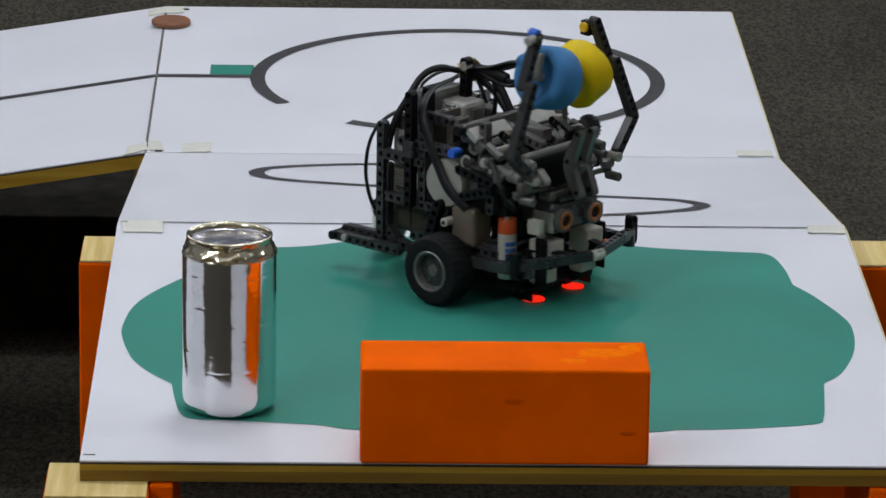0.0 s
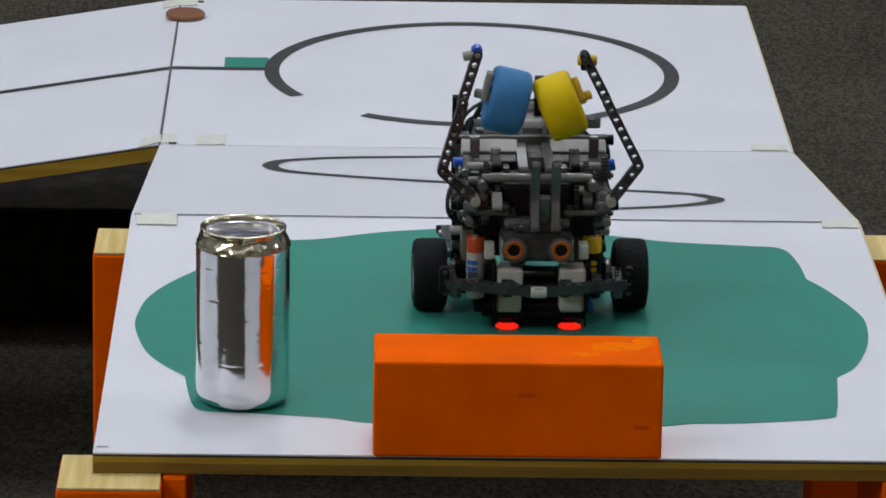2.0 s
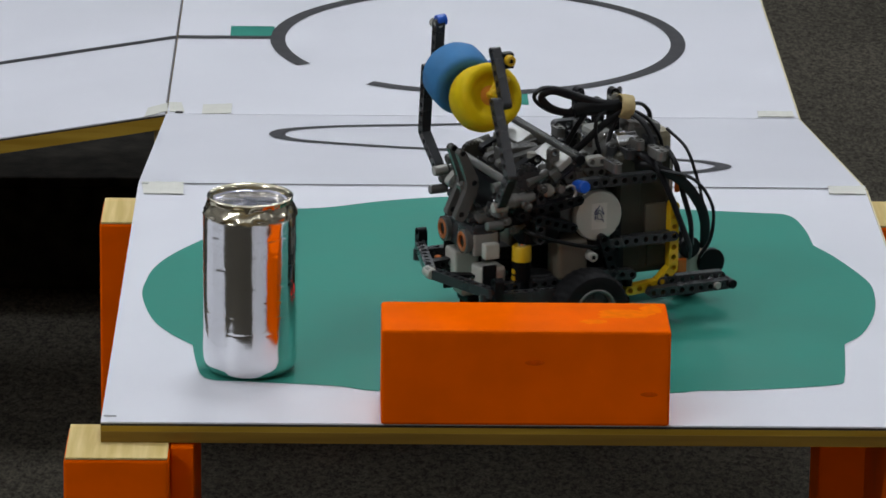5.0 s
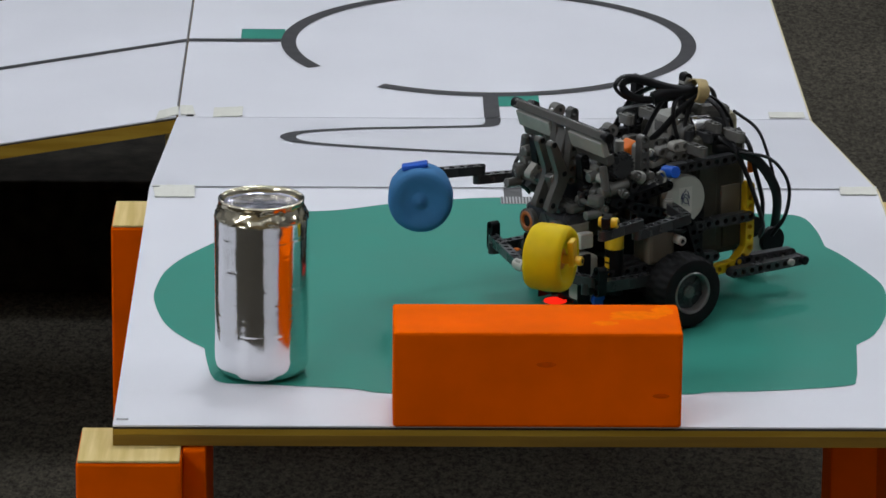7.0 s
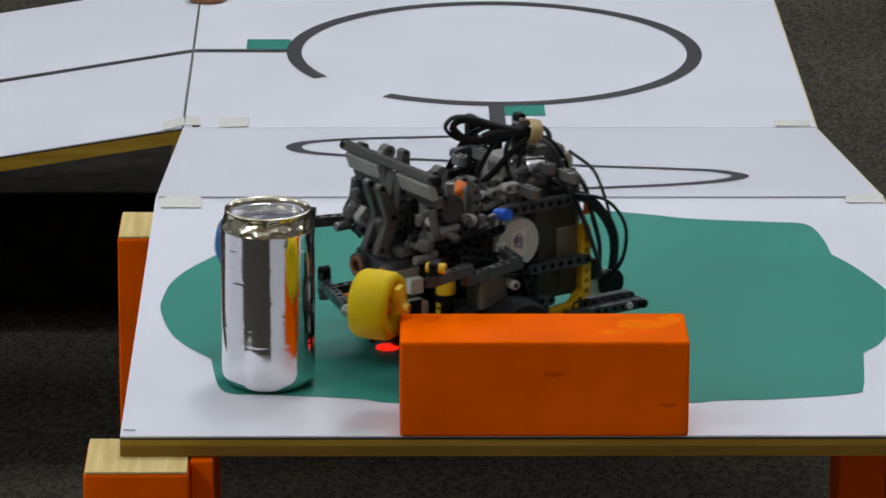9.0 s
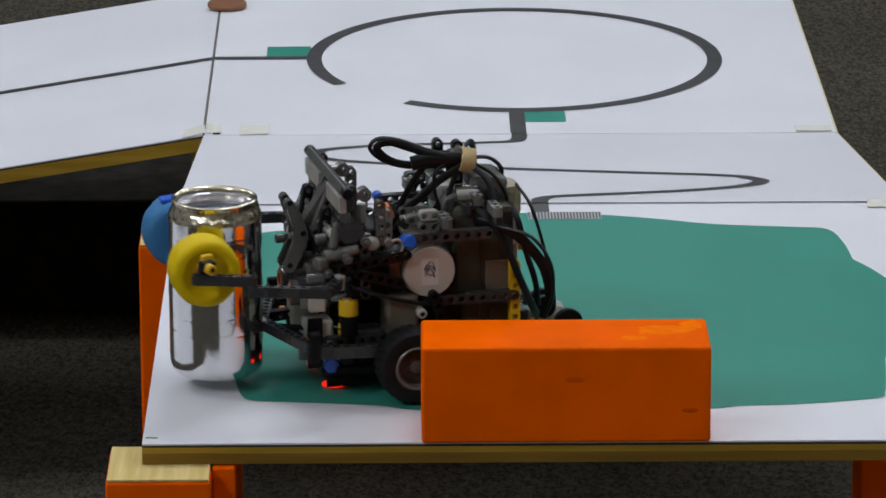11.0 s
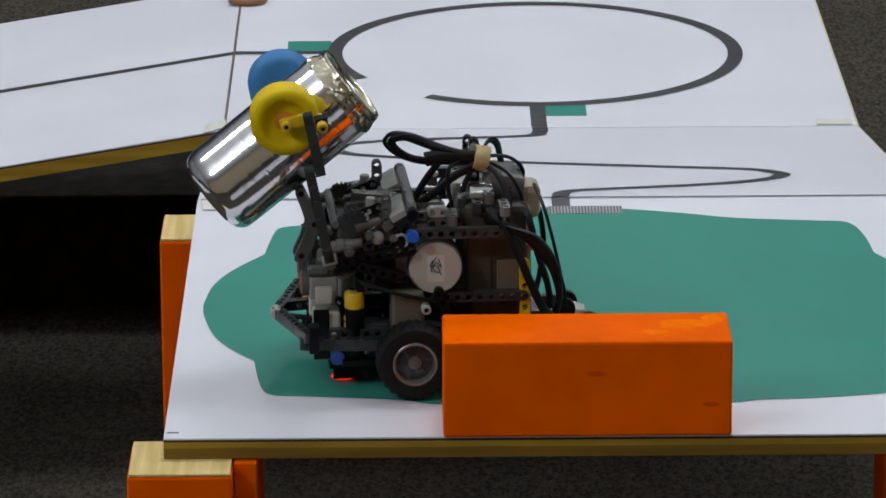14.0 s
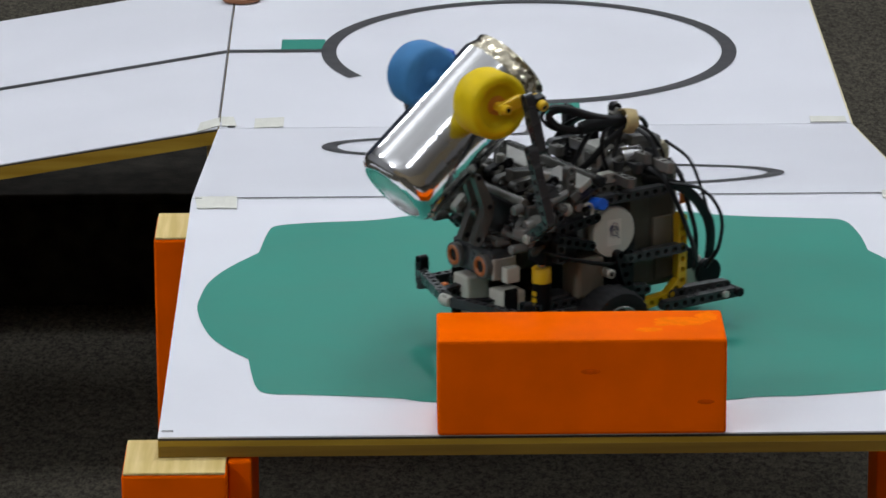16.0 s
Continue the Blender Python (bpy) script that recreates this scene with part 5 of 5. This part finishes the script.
def roller_pose(s, place, yaw, roll, pitch):
    """yaw: how far the outer face is turned backwards; roll: how far it is raised."""
    return Matrix.Translation((place[0], place[1] * s, place[2])) @ pose(0, 0, 0, 0, 0, yaw * s) @ pose(0, 0, 0, roll * s, 0, 0) @ pose(0, 0, 0, 0, pitch, 0)


# state: joint, tip, facing; roller place, yaw, roll, pitch
UP_L = ((0.0645, 0.0555, 0.1055), (0.0670, 0.0330, 0.2175), (-1, 0, 0.05), (0.0590, 0.0158, 0.1785), 0, 22, -40)
UP_R = ((0.0665, 0.0475, 0.1065), (0.0755, 0.0480, 0.2110), (-1, 0, 0.05), (0.0625, 0.0250, 0.1835), 0, 14, -90)
OPEN = ((0.0005, 0.0577, 0.0880), (0.1000, 0.1125, 0.0880), (0.05, 0, 1), (0.131, 0.0900, 0.0780), 34, 0, 10)
OPEN_R = ((0.000, 0.0577, 0.0780), (0.0990, 0.1125, 0.0800), (0.05, 0, 1), (0.127, 0.0880, 0.0790), 34, 0, 10)
GRIP0 = ((0.050, 0.056, 0.092), (0.1500, 0.0850, 0.0960), (0.1, 0, 1), (0.154, 0.0560, 0.0985), 4, 0, 10)
GRIP0_R = ((0.040, 0.056, 0.097), (0.1400, 0.0800, 0.0970), (0.1, 0, 1), (0.151, 0.0530, 0.0965), 4, 0, 10)
GRIP1 = ((0.050, 0.058, 0.088), (0.1510, 0.0820, 0.0980), (0, 0, 1), (0.149, 0.0560, 0.1045), 0, 0, 5)
GRIP1_R = ((0.042, 0.056, 0.095), (0.1400, 0.0790, 0.1010), (0, 0, 1), (0.148, 0.0470, 0.1035), 0, 0, 5)
GRIP2 = ((0.050, 0.058, 0.088), (0.1500, 0.0830, 0.1080), (-0.1, 0, 1), (0.147, 0.0560, 0.1140), 0, 0, -5)
GRIP2_R = ((0.044, 0.056, 0.097), (0.1400, 0.0790, 0.1080), (-0.1, 0, 1), (0.146, 0.0480, 0.1060), 0, 0, 0)
GRIP3 = ((0.053, 0.058, 0.092), (0.1470, 0.0840, 0.1330), (-0.3, 0, 1), (0.145, 0.0560, 0.1275), 0, 0, -15)
GRIP3_R = (*GRIP3[:3], (0.145, 0.0540, 0.1330), 0, 0, -15)
MID = ((0.058, 0.060, 0.100), (0.1230, 0.0840, 0.1900), (-0.8, 0, 0.6), (0.125, 0.0540, 0.1850), 0, 0, -45)
HELD = ((0.059, 0.058, 0.099), (0.0815, 0.0760, 0.2100), (-1, 0, 0.2), (0.0895, 0.0500, 0.2035), 0, 0, -75)
HELD_R = (*HELD[:3], (0.086, 0.0435, 0.2035), 0, 0, -75)
HELD0 = ((0.059, 0.058, 0.099), (0.0760, 0.0760, 0.2110), (-1, 0, 0.1), (0.0825, 0.0500, 0.2075), 0, 0, -80)
HELD0_R = (*HELD0[:3], (0.0790, 0.0435, 0.2060), 0, 0, -80)
HOLD = ((0.0, UP_L, UP_R), (5.3, UP_L, UP_R), (5.8, HELD, HELD), (6.3, MID, MID), (6.8, OPEN, OPEN_R), (7.3, OPEN, OPEN_R), (9.4, OPEN, OPEN_R), (10.2, GRIP0, GRIP0_R), (10.5, GRIP0, GRIP0_R), (11.0, GRIP1, GRIP1_R),
        (11.5, GRIP1, GRIP1_R), (12.0, GRIP2, GRIP2_R), (12.2, GRIP2, GRIP2_R), (12.5, GRIP3, GRIP3_R), (12.75, MID, MID), (13.0, HELD0, HELD0_R), (13.4, HELD, HELD_R), (16.0, HELD, HELD_R))


def drive_at(t):
    for a, b in zip(DRIVE, DRIVE[1:]):
        if t <= b[0]:
            k = (t - a[0]) / (b[0] - a[0])
            k = max(0.0, k)
            return [p + (q - p) * k for p, q in zip(a[1:], b[1:])]
    return list(DRIVE[-1][1:])


def in_robot(t, m):
    x, y, h = drive_at(t)
    return pose(x, y, 0, 0, 0, h) @ m


def can_in_robot(x, y, z, lean):
    """The can's middle in the robot's space and how far it leans back."""
    return pose(x, y, z, 0, -lean, 0) @ pose(0, 0, -0.0665)


# seconds, middle of the can before the robot, lean
CARRY = ((10.3, 0.122, -0.022, 0.0668, 0), (10.5, 0.122, -0.018, 0.0668, 0), (10.75, 0.126, -0.008, 0.071, 0), (11.0, 0.129, 0.000, 0.076, 0), (11.25, 0.129, 0, 0.077, 0), (11.5, 0.128, 0, 0.079, 0), (12.0, 0.125, 0, 0.086, 1), (12.3, 0.123, 0, 0.096, 2), (12.5, 0.125, 0, 0.105, 4), (12.6, 0.121, 0, 0.118, 10), (12.7, 0.120, 0, 0.138, 20), (12.8, 0.113, 0, 0.156, 32), (12.9, 0.101, 0, 0.169, 45), (13.0, 0.089, 0, 0.1740, 51),
         *((13.5 + 0.25 * i, 0.0890, 0, 0.1740, 51.5) for i in range(11)))
CAN0 = (0.1025, 0.1190)


def motions():
    walk(robot, [(t, pose(x, y, 0.0004, 0, 0, h)) for t, x, y, h in DRIVE])
    walk(lift, [(t, Matrix.Translation(PIV) @ pose(0, 0, 0, 0, a, 0)) for t, a in LIFT])
    for s, arm, ro, k in ((1, arm_l, roller_l, 1), (-1, arm_r, roller_r, 2)):
        walk(arm, [(row[0], arm_pose(s, *row[k][:3])) for row in HOLD])
        walk(ro, [(row[0], roller_pose(s, *row[k][3:])) for row in HOLD])
        wh, y = (wheel_l, 0.0775) if s > 0 else (wheel_r, -0.0775)
        turn, last, rows = 0.0, None, []
        for i in range(161):
            x0, y0, h = drive_at(i / 10)
            h = radians(h)
            p = Vector((x0 - math.sin(h) * y, y0 + math.cos(h) * y))
            if last:
                turn += (p - last).dot(Vector((math.cos(h), math.sin(h)))) / 0.0282
            last = p
            rows.append((i / 10, Matrix.Translation((0, y, 0.0282)) @ Matrix.Rotation(turn, 4, "Y")))
        walk(wh, rows)
    rest = pose(*CAN0, 0.0006)
    rows = [(0.0, rest), (8.6, rest), (9.0, rest), (9.6, pose(0.085, 0.124, 0.0006)), (10.1, pose(0.060, 0.112, 0.0006))]
    rows += [(t, in_robot(t, can_in_robot(x, y, z, a))) for t, x, y, z, a in CARRY]
    walk(can, rows)


motions()
